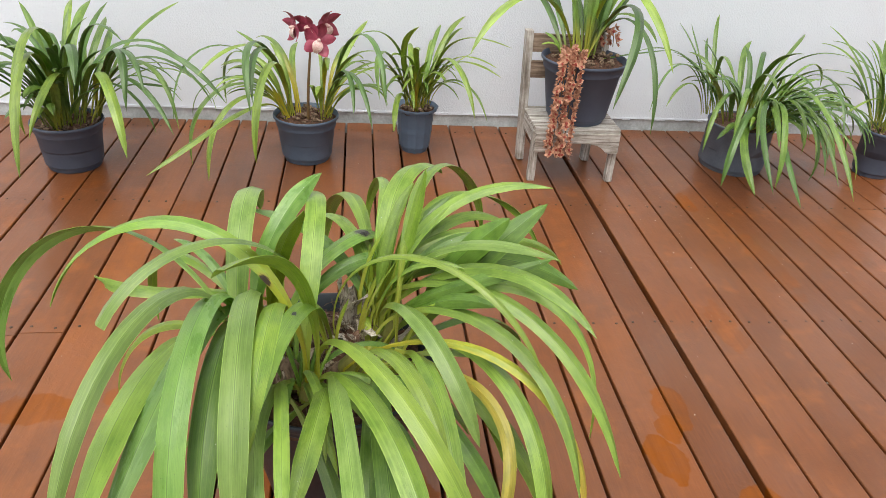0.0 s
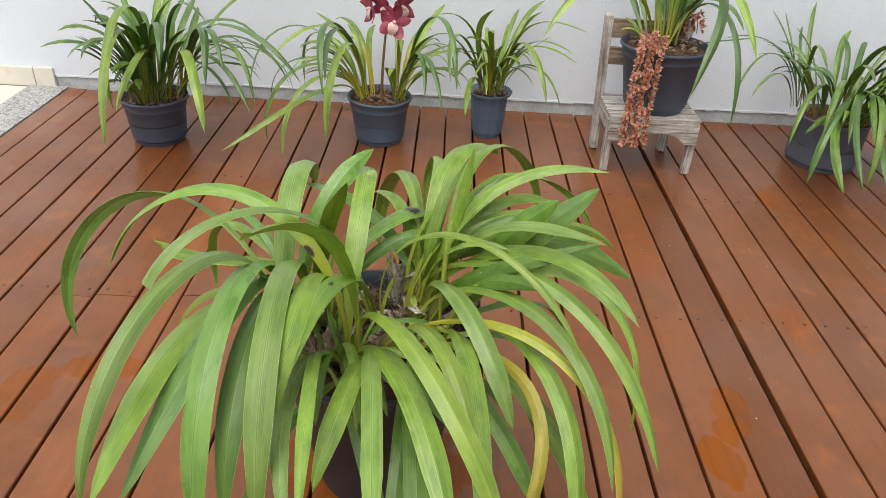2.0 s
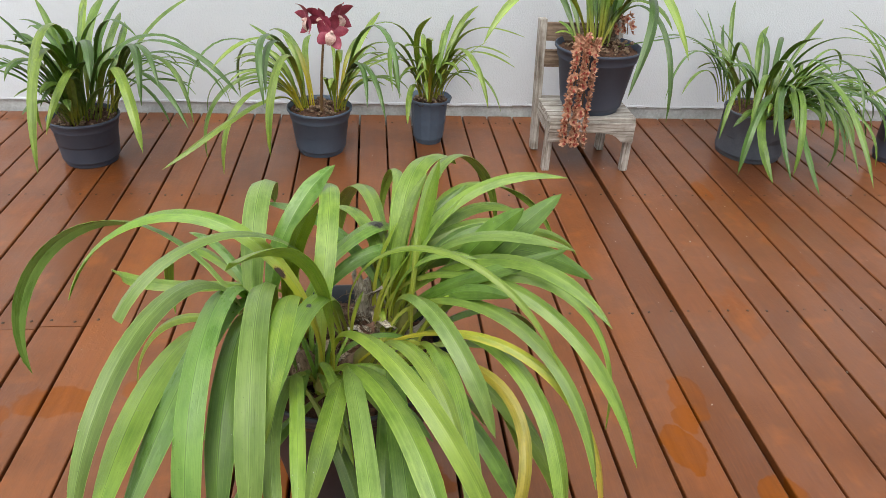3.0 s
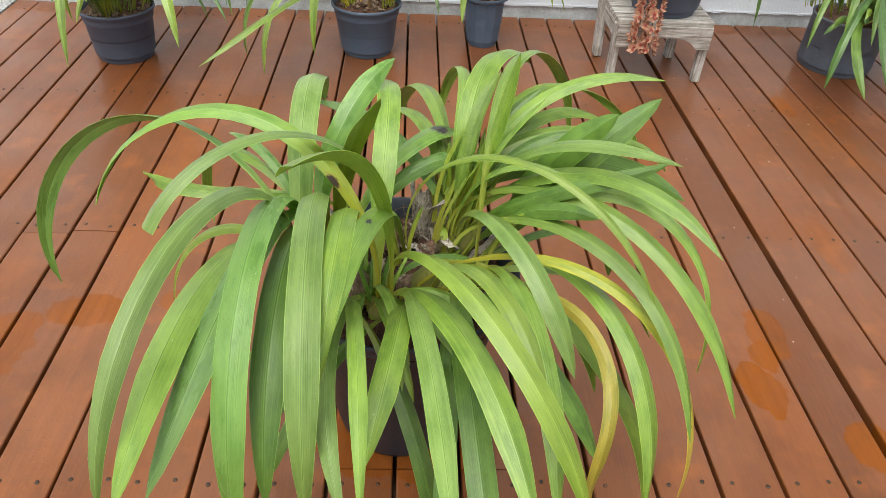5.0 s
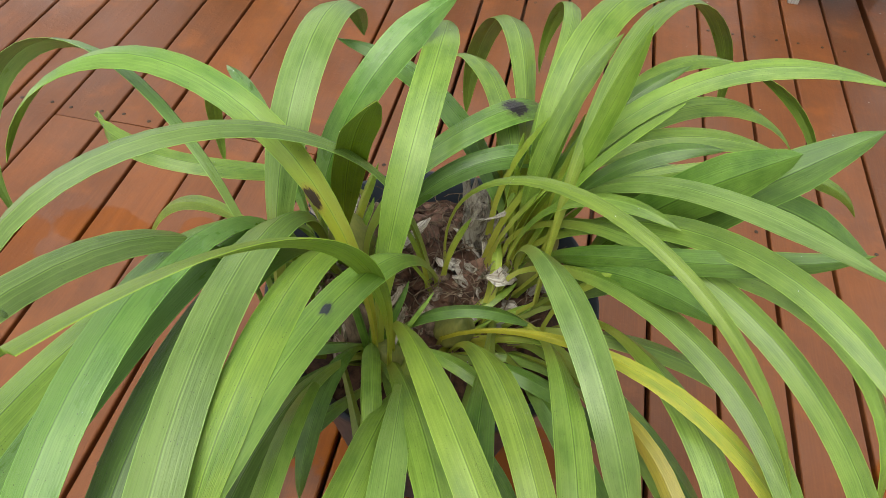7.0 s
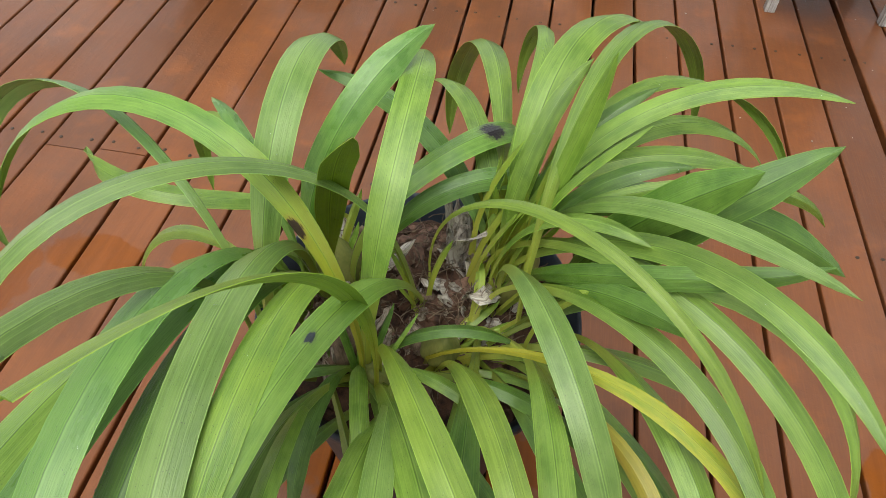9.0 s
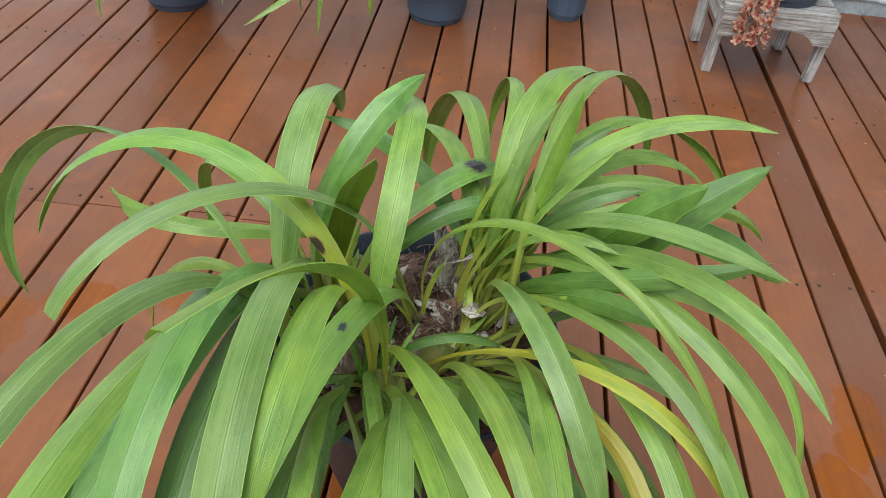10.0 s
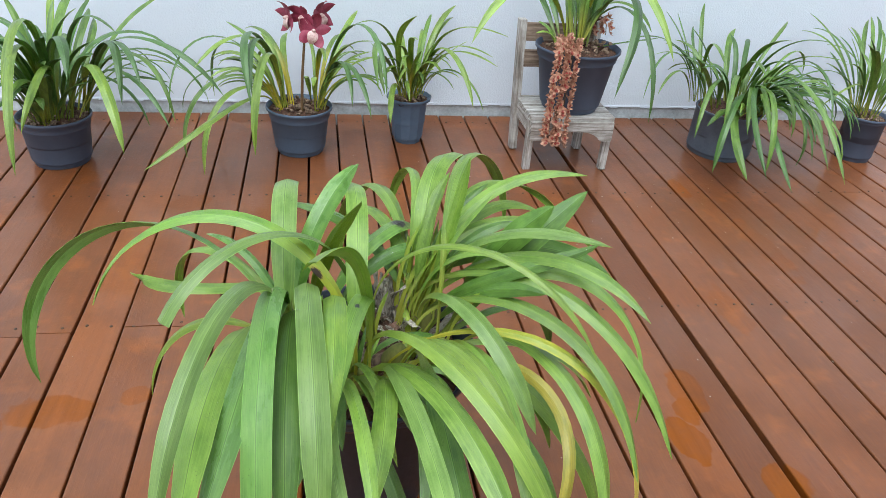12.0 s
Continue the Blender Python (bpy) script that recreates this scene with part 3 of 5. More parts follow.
# seat slats run across the chair; the back posts lean backwards
for i in range(4):
    y0 = -0.108 + i * 0.058
    plank(chair, "seat_slat", (-0.152, y0, 0.187), (0.152, y0 + 0.052, 0.203), 0)
for sx in (-1, 1):
    plank(chair, "front_leg", (-0.013, -0.013, 0.0), (0.013, 0.013, 0.187), 2, pose(sx * 0.143, -0.088, 0))
    plank(chair, "back_post", (-0.013, -0.02, 0.0), (0.013, 0.02, 0.475), 2, pose(-0.148 if sx < 0 else 0.105, 0.095, 0.004, -3.5, sx * 1.5, 0))
    plank(chair, "side_rail", (-0.009, -0.10, 0.135), (0.009, 0.10, 0.187), 1, pose(sx * 0.142, 0, 0))
for z0, z1 in ((0.405, 0.468), (0.315, 0.375)):
    plank(chair, "back_slat", (-0.165, -0.008, z0), (0.118, 0.008, z1), 0, pose(0, 0.082 - (z0 - 0.3) * -0.06, 0, -3.5, 0, 0), timber=BROWNWOOD)
# apron with an arched lower edge
bm = bmesh.new()
cols = 28
front, back = [], []
for i in range(cols + 1):
    x = -0.15 + 0.30 * i / cols
    low = 0.118 if abs(x) > 0.108 else 0.118 + 0.034 * (1 - (abs(x) / 0.108) ** 4)
    front.append((bm.verts.new((x, -0.118, low)), bm.verts.new((x, -0.118, 0.1865))))
    back.append((bm.verts.new((x, -0.102, low)), bm.verts.new((x, -0.102, 0.1865))))
for i in range(cols):
    (a, b), (c, d), (e, f), (g, h) = front[i], front[i + 1], back[i], back[i + 1]
    bm.faces.new((a, c, d, b)), bm.faces.new((e, f, h, g)), bm.faces.new((b, d, h, f)), bm.faces.new((a, e, g, c))
bm.faces.new((front[0][0], front[0][1], back[0][1], back[0][0])), bm.faces.new((front[-1][0], back[-1][0], back[-1][1], front[-1][1]))
grain_uv(bm, 0)
flat(part("apron", bm, OLDWOOD, chair, "front apron with an arched lower edge"))


def tuft(plant, centre, count, seed, mats, length, width, rise=(55, 88), end=(-75, -10), power=(1.2, 2.4), facing=None, spread=0.02, n=14):
    """A fan of leaves out of one shoot."""
    rg = random.Random(seed)
    for i in range(count):
        az = rg.uniform(0, 360) if facing is None else rg.gauss(facing, 45)
        a = radians(az)
        b = (centre[0] + spread * math.cos(a) * rg.random(), centre[1] + spread * math.sin(a) * rg.random(), centre[2])
        bend = (az, rg.uniform(*rise), rg.uniform(*end), rg.uniform(*power), rg.uniform(-25, 25), rg.uniform(*length))
        w, mat, twist = rg.uniform(*width), rg.choice(mats), rg.uniform(-30, 30)
        # blades stay clear of the wall and the deck
        pts = [plant.matrix_world @ q for q in spine(b, *bend, n)[0]]
        if max(q.y for q in pts) < WALL_Y - 0.02 and min(q.z for q in pts) > 0.004:
            leaf(plant, b, *bend, w, mat, twist, n=n)


POTS = "potted orchids along the wall"
orchid_a = thing("potted_orchid", "bushy dark green orchid in a dark grey plastic pot", "potted plant", POTS, at=(-1.748, 0.935, 0))
pot(orchid_a, 0.111, 0.086, 0.162, POTGREY, rim=0.003, band=0.036)
soil(orchid_a, 0.104, 0.145, BARK, 1)
leaf(orchid_a, (-0.004, 0.083, 0.150), 98.8, 80.1, -3.9, 1.38, 1.1, 0.484, 0.024, LEAFFARLIME, n=18)
leaf(orchid_a, (-0.003, 0.060, 0.150), 87.1, 77.5, -3.2, 1.38, 0.8, 0.490, 0.030, LEAFFAR, n=18)
leaf(orchid_a, (0.083, 0.061, 0.151), 32.6, 72.9, 12.9, 1.32, 5.6, 0.497, 0.030, LEAFFAR, n=18)
leaf(orchid_a, (0.029, 0.062, 0.150), 74.8, 69.7, 0.6, 1.27, 24.0, 0.433, 0.027, LEAFFAR, n=18)
leaf(orchid_a, (0.054, 0.064, 0.149), 74.5, 62.4, 4.1, 1.31, 31.3, 0.394, 0.027, LEAFFAR, n=18)
leaf(orchid_a, (-0.003, 0.060, 0.150), 134.5, 78.5, -17.4, 1.38, 14.2, 0.456, 0.015, LEAFFARDARK, n=18)
leaf(orchid_a, (-0.018, 0.060, 0.150), -82.9, 79.9, -2.7, 1.39, -21.2, 0.475, 0.025, LEAFFAR, n=18)
leaf(orchid_a, (-0.016, 0.082, 0.152), -78.6, 90.5, -111.2, 1.41, -20.3, 0.851, 0.024, LEAFFARLIME, n=18)
leaf(orchid_a, (-0.043, 0.073, 0.152), -77.8, 74.7, -77.4, 1.16, -4.0, 0.903, 0.025, LEAFFARLIME, n=18)
leaf(orchid_a, (-0.007, 0.039, 0.151), -65.2, 73.5, -66.3, 1.26, -50.7, 0.599, 0.022, LEAFFARLIME, n=18)
leaf(orchid_a, (-0.031, 0.081, 0.151), -50.4, 79.8, -49.8, 1.42, -31.1, 0.616, 0.030, LEAFFARDARK, n=18)
leaf(orchid_a, (0.085, 0.047, 0.151), -63.5, 71.1, -74.4, 1.21, -2.3, 0.700, 0.030, LEAFFARLIME, n=18)
leaf(orchid_a, (0.032, 0.065, 0.151), -53.4, 78.4, -27.8, 1.63, 6.1, 0.640, 0.015, LEAFFARDARK, n=18)
leaf(orchid_a, (0.075, 0.043, 0.151), -40.4, 74.8, -57.2, 1.24, 20.3, 0.790, 0.024, LEAFFARDARK, n=18)
leaf(orchid_a, (0.081, 0.043, 0.150), 49.9, 74.7, -65.3, 1.34, 16.2, 0.425, 0.019, LEAFFARDARK, n=18)
leaf(orchid_a, (0.090, 0.043, 0.151), -33.0, 71.1, -78.8, 1.43, -33.3, 0.671, 0.019, LEAFFAR, n=18)
leaf(orchid_a, (0.091, 0.043, 0.150), -47.7, 67.9, -57.5, 1.17, 0.4, 0.612, 0.019, LEAFFARDARK, n=18)
leaf(orchid_a, (0.082, 0.056, 0.148), -27.8, 70.1, -18.0, 0.90, 23.8, 0.377, 0.020, LEAFFARDARK, n=18)
leaf(orchid_a, (0.079, 0.064, 0.151), -46.2, 64.1, -77.5, 1.99, -43.3, 0.688, 0.025, LEAFFARDARK, n=18)
leaf(orchid_a, (0.088, 0.063, 0.151), -48.6, 62.9, -52.6, 1.88, -20.9, 0.666, 0.020, LEAFFARDARK, n=18)
leaf(orchid_a, (0.084, 0.062, 0.151), -20.3, 75.6, -68.5, 1.31, -3.7, 0.612, 0.016, LEAFFARDARK, n=18)
leaf(orchid_a, (0.016, 0.062, 0.150), 106.7, 74.0, -33.2, 1.31, 16.1, 0.410, 0.027, LEAFFARDARK, n=18)
leaf(orchid_a, (-0.004, 0.059, 0.150), 129.8, 72.2, -17.3, 1.30, -24.5, 0.433, 0.027, LEAFFARDARK, n=18)
leaf(orchid_a, (0.038, 0.063, 0.150), 96.1, 71.1, -28.7, 1.29, 23.5, 0.402, 0.025, LEAFFAR, n=18)
tuft(orchid_a, (0, 0, 0.145), 30, 11, (LEAFFARDARK, LEAFFARDARK, LEAFFAR), (0.26, 0.44), (0.018, 0.025), (70, 90), (-70, 40), (1.6, 3.0), spread=0.06)
tuft(orchid_a, (-0.01, -0.03, 0.145), 18, 61, (LEAFFARDARK, LEAFFAR), (0.22, 0.36), (0.018, 0.025), (66, 88), (-40, 50), (1.4, 2.6), 270, 0.05)
tuft(orchid_a, (0.04, 0.0, 0.145), 6, 62, (LEAFFARDARK, LEAFFARDARK, LEAFFAR), (0.42, 0.64), (0.013, 0.018), (58, 80), (-88, -55), (1.2, 1.9), 5, 0.04)
orchid_b = thing("potted_orchid", "orchid with maroon flowers in a dark grey plastic pot", "potted plant", POTS, at=(-0.975, 1.03, 0))
pot(orchid_b, 0.112, 0.082, 0.168, POTSLATE, rim=0.003, band=0.040)
soil(orchid_b, 0.104, 0.152, BARK, 2)
leaf(orchid_b, (-0.038, 0.007, 0.155), 151.4, 79.9, 5.4, 1.24, -9.3, 0.379, 0.024, LEAFFAR, n=18)
leaf(orchid_b, (-0.059, 0.003, 0.156), -140.1, 70.5, -89.3, 1.67, 39.2, 0.741, 0.012, LEAFFARDARK, n=18)
leaf(orchid_b, (-0.045, 0.030, 0.155), -110.9, 74.9, -39.2, 1.40, -18.1, 0.661, 0.020, LEAFFARLIME, n=18)
leaf(orchid_b, (-0.053, 0.028, 0.156), -113.1, 74.5, -71.4, 1.53, 44.4, 0.772, 0.022, LEAFFARDARK, n=18)
leaf(orchid_b, (-0.050, 0.029, 0.155), -109.4, 72.1, -64.8, 1.67, 29.4, 0.675, 0.021, LEAFFARDARK, n=18)
leaf(orchid_b, (-0.060, 0.027, 0.155), 141.6, 70.6, -116.5, 1.26, -32.5, 0.637, 0.015, LEAFFAR, n=18)
leaf(orchid_b, (-0.058, 0.004, 0.156), -96.3, 80.6, -101.4, 1.26, -3.9, 0.752, 0.024, LEAFFARLIME, n=18)
leaf(orchid_b, (-0.066, 0.002, 0.155), -132.2, 66.2, -95.8, 0.98, 28.4, 0.573, 0.026, LEAFFARLIME, n=18)
leaf(orchid_b, (-0.070, 0.026, 0.155), -139.5, 64.3, -105.9, 1.21, 19.5, 0.611, 0.024, LEAFFAR, n=18)
leaf(orchid_b, (-0.068, 0.026, 0.154), 179.0, 66.6, -92.9, 1.20, -4.2, 0.477, 0.017, LEAFFARDARK, n=18)
leaf(orchid_b, (-0.080, 0.025, 0.155), -109.4, 68.3, -26.4, 0.40, -37.1, 0.692, 0.025, LEAFFARLIME, n=18)
leaf(orchid_b, (-0.035, 0.030, 0.155), 102.4, 72.2, -12.9, 1.23, -26.3, 0.357, 0.022, LEAFGOLD, n=18)
leaf(orchid_b, (-0.025, 0.007, 0.155), 119.6, 80.6, -30.8, 1.36, 8.8, 0.432, 0.022, LEAFGOLD, n=18)
leaf(orchid_b, (-0.017, 0.007, 0.155), 115.5, 76.2, -46.2, 1.27, 2.3, 0.382, 0.020, LEAFGOLD, n=18)
leaf(orchid_b, (0.077, 0.056, 0.156), 55.3, 72.1, 1.1, 1.28, 16.8, 0.432, 0.024, LEAFFARLIME, n=18)
leaf(orchid_b, (0.083, 0.056, 0.158), -60.5, 77.8, -78.6, 1.59, -23.4, 0.784, 0.019, LEAFFARDARK, n=18)
leaf(orchid_b, (0.079, 0.057, 0.156), -68.4, 72.3, -60.8, 1.38, -21.6, 0.527, 0.017, LEAFFARDARK, n=18)
leaf(orchid_b, (0.084, 0.056, 0.156), -70.4, 71.4, -62.7, 1.26, -2.5, 0.587, 0.018, LEAFFARDARK, n=18)
leaf(orchid_b, (0.075, 0.052, 0.154), 30.3, 72.8, -11.2, 1.21, 7.6, 0.298, 0.018, LEAFGOLD, n=18)
leaf(orchid_b, (0.072, 0.058, 0.156), -52.1, 78.2, 4.3, 1.34, 7.0, 0.410, 0.020, LEAFGOLD, n=18)
leaf(orchid_b, (0.042, 0.058, 0.153), -99.3, 69.0, 3.1, 1.17, 14.5, 0.259, 0.017, LEAFFARLIME, n=18)
leaf(orchid_b, (0.059, 0.073, 0.156), -82.2, 78.1, -23.3, 1.42, -4.9, 0.459, 0.018, LEAFGOLD, n=18)
leaf(orchid_b, (0.067, 0.062, 0.155), 69.1, 75.9, -36.1, 1.35, 0.5, 0.397, 0.018, LEAFGOLD, n=18)
leaf(orchid_b, (0.080, 0.052, 0.154), 62.4, 69.2, -42.8, 1.31, 9.0, 0.386, 0.018, LEAFFARLIME, n=18)
tuft(orchid_b, (-0.045, -0.02, 0.15), 14, 12, (LEAFGOLD, LEAFGOLD, LEAFFARLIME), (0.25, 0.40), (0.015, 0.021), (60, 85), (-85, 0), (1.3, 2.4), 170, 0.03)
tuft(orchid_b, (0.055, -0.01, 0.15), 14, 13, (LEAFGOLD, LEAFFARLIME, LEAFFAR), (0.22, 0.36), (0.013, 0.019), (60, 85), (-85, 10), (1.3, 2.4), 20, 0.03)
orchid_c = thing("potted_orchid", "slender green orchid in a narrow faceted dark grey pot", "potted plant", POTS, at=(-0.578, 1.125, 0))
flat(pot(orchid_c, 0.084, 0.051, 0.175, POTSLATE, rim=0.013, sides=12))
soil(orchid_c, 0.07, 0.16, BARK, 3)
leaf(orchid_c, (-0.019, 0.014, 0.165), -120.8, 77.7, -5.3, 1.50, -7.4, 0.516, 0.013, LEAFFAR, n=18)
leaf(orchid_c, (-0.025, 0.013, 0.165), -122.8, 68.6, -57.1, 1.54, 46.6, 0.638, 0.017, LEAFFAR, n=18)
leaf(orchid_c, (-0.026, 0.012, 0.164), -121.4, 61.0, -52.5, 1.61, 49.8, 0.564, 0.017, LEAFFAR, n=18)
leaf(orchid_c, (-0.028, 0.013, 0.165), -108.4, 68.0, 25.3, 1.19, 46.3, 0.504, 0.020, LEAFFARLIME, n=18)
leaf(orchid_c, (-0.012, 0.010, 0.166), 94.8, 77.9, -22.3, 1.40, -9.6, 0.330, 0.020, LEAFFARLIME, n=18)
leaf(orchid_c, (0.024, 0.013, 0.166), 68.0, 79.6, -2.0, 1.41, 7.0, 0.379, 0.017, LEAFFAR, n=18)
leaf(orchid_c, (0.034, 0.016, 0.165), 55.0, 78.4, -0.4, 1.41, -1.6, 0.432, 0.023, LEAFFARLIME, n=18)
leaf(orchid_c, (0.036, 0.014, 0.165), 56.5, 75.0, -8.5, 1.46, -1.0, 0.400, 0.017, LEAFFARLIME, n=18)
leaf(orchid_c, (0.045, 0.019, 0.166), -78.3, 78.8, -14.8, 1.21, 44.3, 0.609, 0.014, LEAFFARLIME, n=18)
leaf(orchid_c, (0.047, 0.038, 0.167), -80.1, 76.6, -66.9, 1.24, 9.8, 0.639, 0.020, LEAFFARLIME, n=18)
leaf(orchid_c, (0.046, 0.038, 0.166), -64.9, 76.0, -20.8, 1.26, 22.5, 0.472, 0.014, LEAFFARLIME, n=18)
leaf(orchid_c, (0.047, 0.038, 0.166), -68.0, 73.5, -23.6, 1.15, 26.5, 0.495, 0.016, LEAFFARLIME, n=18)
leaf(orchid_c, (0.052, 0.029, 0.164), -59.0, 71.0, -64.8, 1.15, -1.2, 0.440, 0.010, LEAFFAR, n=18)
leaf(orchid_c, (0.011, 0.017, 0.165), -105.1, 74.9, -0.5, 1.37, 22.3, 0.460, 0.020, LEAFFARLIME, n=18)
leaf(orchid_c, (0.021, 0.013, 0.166), 72.0, 80.2, -19.0, 1.39, 13.9, 0.344, 0.018, LEAFFARLIME, n=18)
leaf(orchid_c, (0.019, 0.013, 0.163), -72.0, 67.9, 9.0, 1.16, -15.0, 0.262, 0.017, LEAFFARLIME, n=18)
leaf(orchid_c, (-0.034, 0.008, 0.162), -107.1, 67.2, -60.1, 0.95, 15.9, 0.355, 0.020, LEAFFARLIME, n=18)
leaf(orchid_c, (-0.017, 0.014, 0.165), -135.1, 74.7, -27.9, 1.27, -8.8, 0.379, 0.018, LEAFFARLIME, n=18)
tuft(orchid_c, (0, 0, 0.16), 24, 14, (LEAFGOLD, LEAFFARLIME, LEAFFAR), (0.20, 0.34), (0.010, 0.015), (60, 88), (-70, 40), (1.2, 2.6), 270, 0.035)
orchid_d = thing("potted_orchid", "orchid with hanging rust-red flower spikes in a grey pot", "potted plant", POTS, at=(-0.02, 0.96, 0.204))
pot(orchid_d, 0.145, 0.100, 0.218, POTGREY, rim=0.005, band=0.040)
soil(orchid_d, 0.132, 0.200, BARK, 4)
leaf(orchid_d, (-0.033, 0.030, 0.213), 225.2, 64.1, -60.7, 1.27, -5.6, 0.730, 0.032, LEAFFARLIME, n=16)
leaf(orchid_d, (0.029, 0.063, 0.217), 265.0, 89.1, -62.0, 0.92, 28.9, 0.827, 0.027, LEAFFARLIME, n=16)
leaf(orchid_d, (0.039, 0.042, 0.215), 281.3, 84.6, -92.0, 0.83, -12.9, 0.722, 0.019, LEAFFARDARK, n=16)
leaf(orchid_d, (0.028, 0.047, 0.213), -51.0, 96.0, -64.4, 1.11, -1.7, 0.387, 0.029, LEAFFAR, n=16)
leaf(orchid_d, (0.039, 0.040, 0.215), 278.3, 83.7, -67.6, 0.83, -58.7, 0.813, 0.027, LEAFFARDARK, n=16)
leaf(orchid_d, (-0.054, 0.027, 0.210), 101.6, 60.7, -14.2, 1.33, -22.9, 0.374, 0.029, LEAFFARDARK, n=16)
leaf(orchid_d, (-0.064, 0.024, 0.209), 117.4, 59.2, -4.3, 1.54, -25.9, 0.329, 0.029, LEAFFARDARK, n=16)
leaf(orchid_d, (-0.034, 0.031, 0.212), 83.1, 75.9, -41.7, 1.53, -4.5, 0.409, 0.029, LEAFFAR, n=16)
leaf(orchid_d, (-0.011, 0.032, 0.212), 70.3, 70.7, -36.9, 1.50, 14.3, 0.422, 0.027, LEAFFAR, n=16)
leaf(orchid_d, (0.007, 0.036, 0.212), 62.9, 63.2, -27.7, 1.47, 22.3, 0.422, 0.027, LEAFFAR, n=16)
leaf(orchid_d, (0.023, 0.041, 0.211), 50.7, 60.3, -11.7, 1.28, 18.5, 0.402, 0.029, LEAFFARDARK, n=16)
leaf(orchid_d, (-0.070, 0.019, 0.205), 183.2, 72.9, -38.9, 1.47, 1.0, 0.113, 0.019, LEAFFARLIME, n=16)
leaf(orchid_d, (-0.072, 0.020, 0.205), 137.7, 71.1, -11.1, 1.59, -11.3, 0.119, 0.023, LEAFFAR, n=16)
leaf(orchid_d, (0.032, 0.043, 0.211), 43.1, 53.4, -0.7, 1.20, 15.3, 0.404, 0.025, LEAFFARDARK, n=16)
leaf(orchid_d, (0.045, 0.039, 0.195), -20.7, 20.0, 9.1, 1.12, 11.2, 0.247, 0.015, LEAFFARDARK, n=16)
tuft(orchid_d, (0, 0, 0.212), 16, 15, (LEAFFAR, LEAFFARDARK), (0.38, 0.52), (0.022, 0.030), (70, 88), (-60, 20), (1.6, 2.8), 80, 0.05)
orchid_e = thing("potted_orchid", "sprawling green orchid in a grey plastic planting bag", "potted plant", POTS, at=(0.655, 1.03, 0))
pot(orchid_e, 0.124, 0.118, 0.178, POTBAG, rim=0.003, wobble=0.03, slope=-0.02)
soil(orchid_e, 0.117, 0.168, BARK, 5, 0.010, 0.02)
leaf(orchid_e, (-0.095, 0.097, 0.169), -170.8, 73.4, -22.1, 1.47, -5.9, 0.483, 0.014, LEAFFARDARK, n=18)
leaf(orchid_e, (-0.102, 0.111, 0.169), -148.1, 65.7, -71.4, 1.51, 25.4, 0.625, 0.009, LEAFFARDARK, n=18)
leaf(orchid_e, (-0.118, 0.095, 0.168), -143.1, 69.0, -50.4, 1.26, 10.1, 0.417, 0.012, LEAFFAR, n=18)
leaf(orchid_e, (-0.094, 0.094, 0.169), 92.1, 67.9, 11.5, 1.32, -30.7, 0.358, 0.012, LEAFFARDARK, n=18)
leaf(orchid_e, (-0.083, 0.097, 0.169), 87.4, 70.7, 29.0, 1.36, -27.3, 0.423, 0.017, LEAFFAR, n=18)
leaf(orchid_e, (-0.091, 0.105, 0.168), 109.3, 67.8, 27.9, 1.32, -23.8, 0.379, 0.008, LEAFFARDARK, n=18)
leaf(orchid_e, (-0.095, 0.105, 0.168), 115.4, 70.9, 20.8, 1.36, -12.1, 0.393, 0.008, LEAFFARDARK, n=18)
leaf(orchid_e, (-0.088, 0.108, 0.172), -123.1, 76.8, -42.2, 1.54, 34.5, 0.552, 0.014, LEAFFAR, n=18)
leaf(orchid_e, (0.016, 0.069, 0.169), 79.4, 64.8, 6.7, 1.25, -35.6, 0.388, 0.024, LEAFFAR, n=18)
leaf(orchid_e, (0.065, 0.072, 0.170), 65.1, 74.3, -23.2, 1.31, -10.0, 0.397, 0.020, LEAFFARDARK, n=18)
leaf(orchid_e, (0.054, 0.072, 0.170), -101.8, 83.0, 7.3, 1.33, 20.6, 0.446, 0.022, LEAFFAR, n=18)
leaf(orchid_e, (0.074, 0.069, 0.171), 25.5, 79.3, 0.1, 1.24, 27.5, 0.446, 0.016, LEAFFAR, n=18)
leaf(orchid_e, (0.083, 0.063, 0.172), -80.9, 83.3, -3.4, 1.40, 21.4, 0.484, 0.015, LEAFFARDARK, n=18)
leaf(orchid_e, (0.005, 0.039, 0.170), -138.3, 68.6, -79.8, 1.09, 20.2, 0.533, 0.018, LEAFFAR, n=18)
leaf(orchid_e, (0.056, 0.070, 0.170), -127.9, 73.6, -75.5, 1.14, 11.6, 0.502, 0.020, LEAFFAR, n=18)
leaf(orchid_e, (0.079, 0.015, 0.169), -133.5, 68.1, -85.2, 0.80, 13.4, 0.556, 0.025, LEAFFARDARK, n=18)
leaf(orchid_e, (0.038, -0.023, 0.164), -131.5, 64.7, -48.6, 0.50, 63.4, 0.517, 0.027, LEAFFAR, n=18)
leaf(orchid_e, (0.123, 0.025, 0.171), -135.5, 71.8, -60.7, 0.94, 35.9, 0.519, 0.018, LEAFFAR, n=18)
leaf(orchid_e, (0.126, 0.004, 0.174), -134.3, 75.4, -49.6, 0.60, 56.5, 0.738, 0.018, LEAFFARDARK, n=18)
leaf(orchid_e, (0.092, -0.002, 0.170), -120.1, 71.6, -56.8, 0.97, 25.2, 0.472, 0.018, LEAFFAR, n=18)
leaf(orchid_e, (0.097, -0.002, 0.171), -111.4, 73.8, -94.5, 0.94, 10.1, 0.592, 0.020, LEAFFAR, n=18)
leaf(orchid_e, (0.124, -0.001, 0.172), -115.3, 72.5, -44.9, 0.40, 37.3, 0.576, 0.018, LEAFFARDARK, n=18)
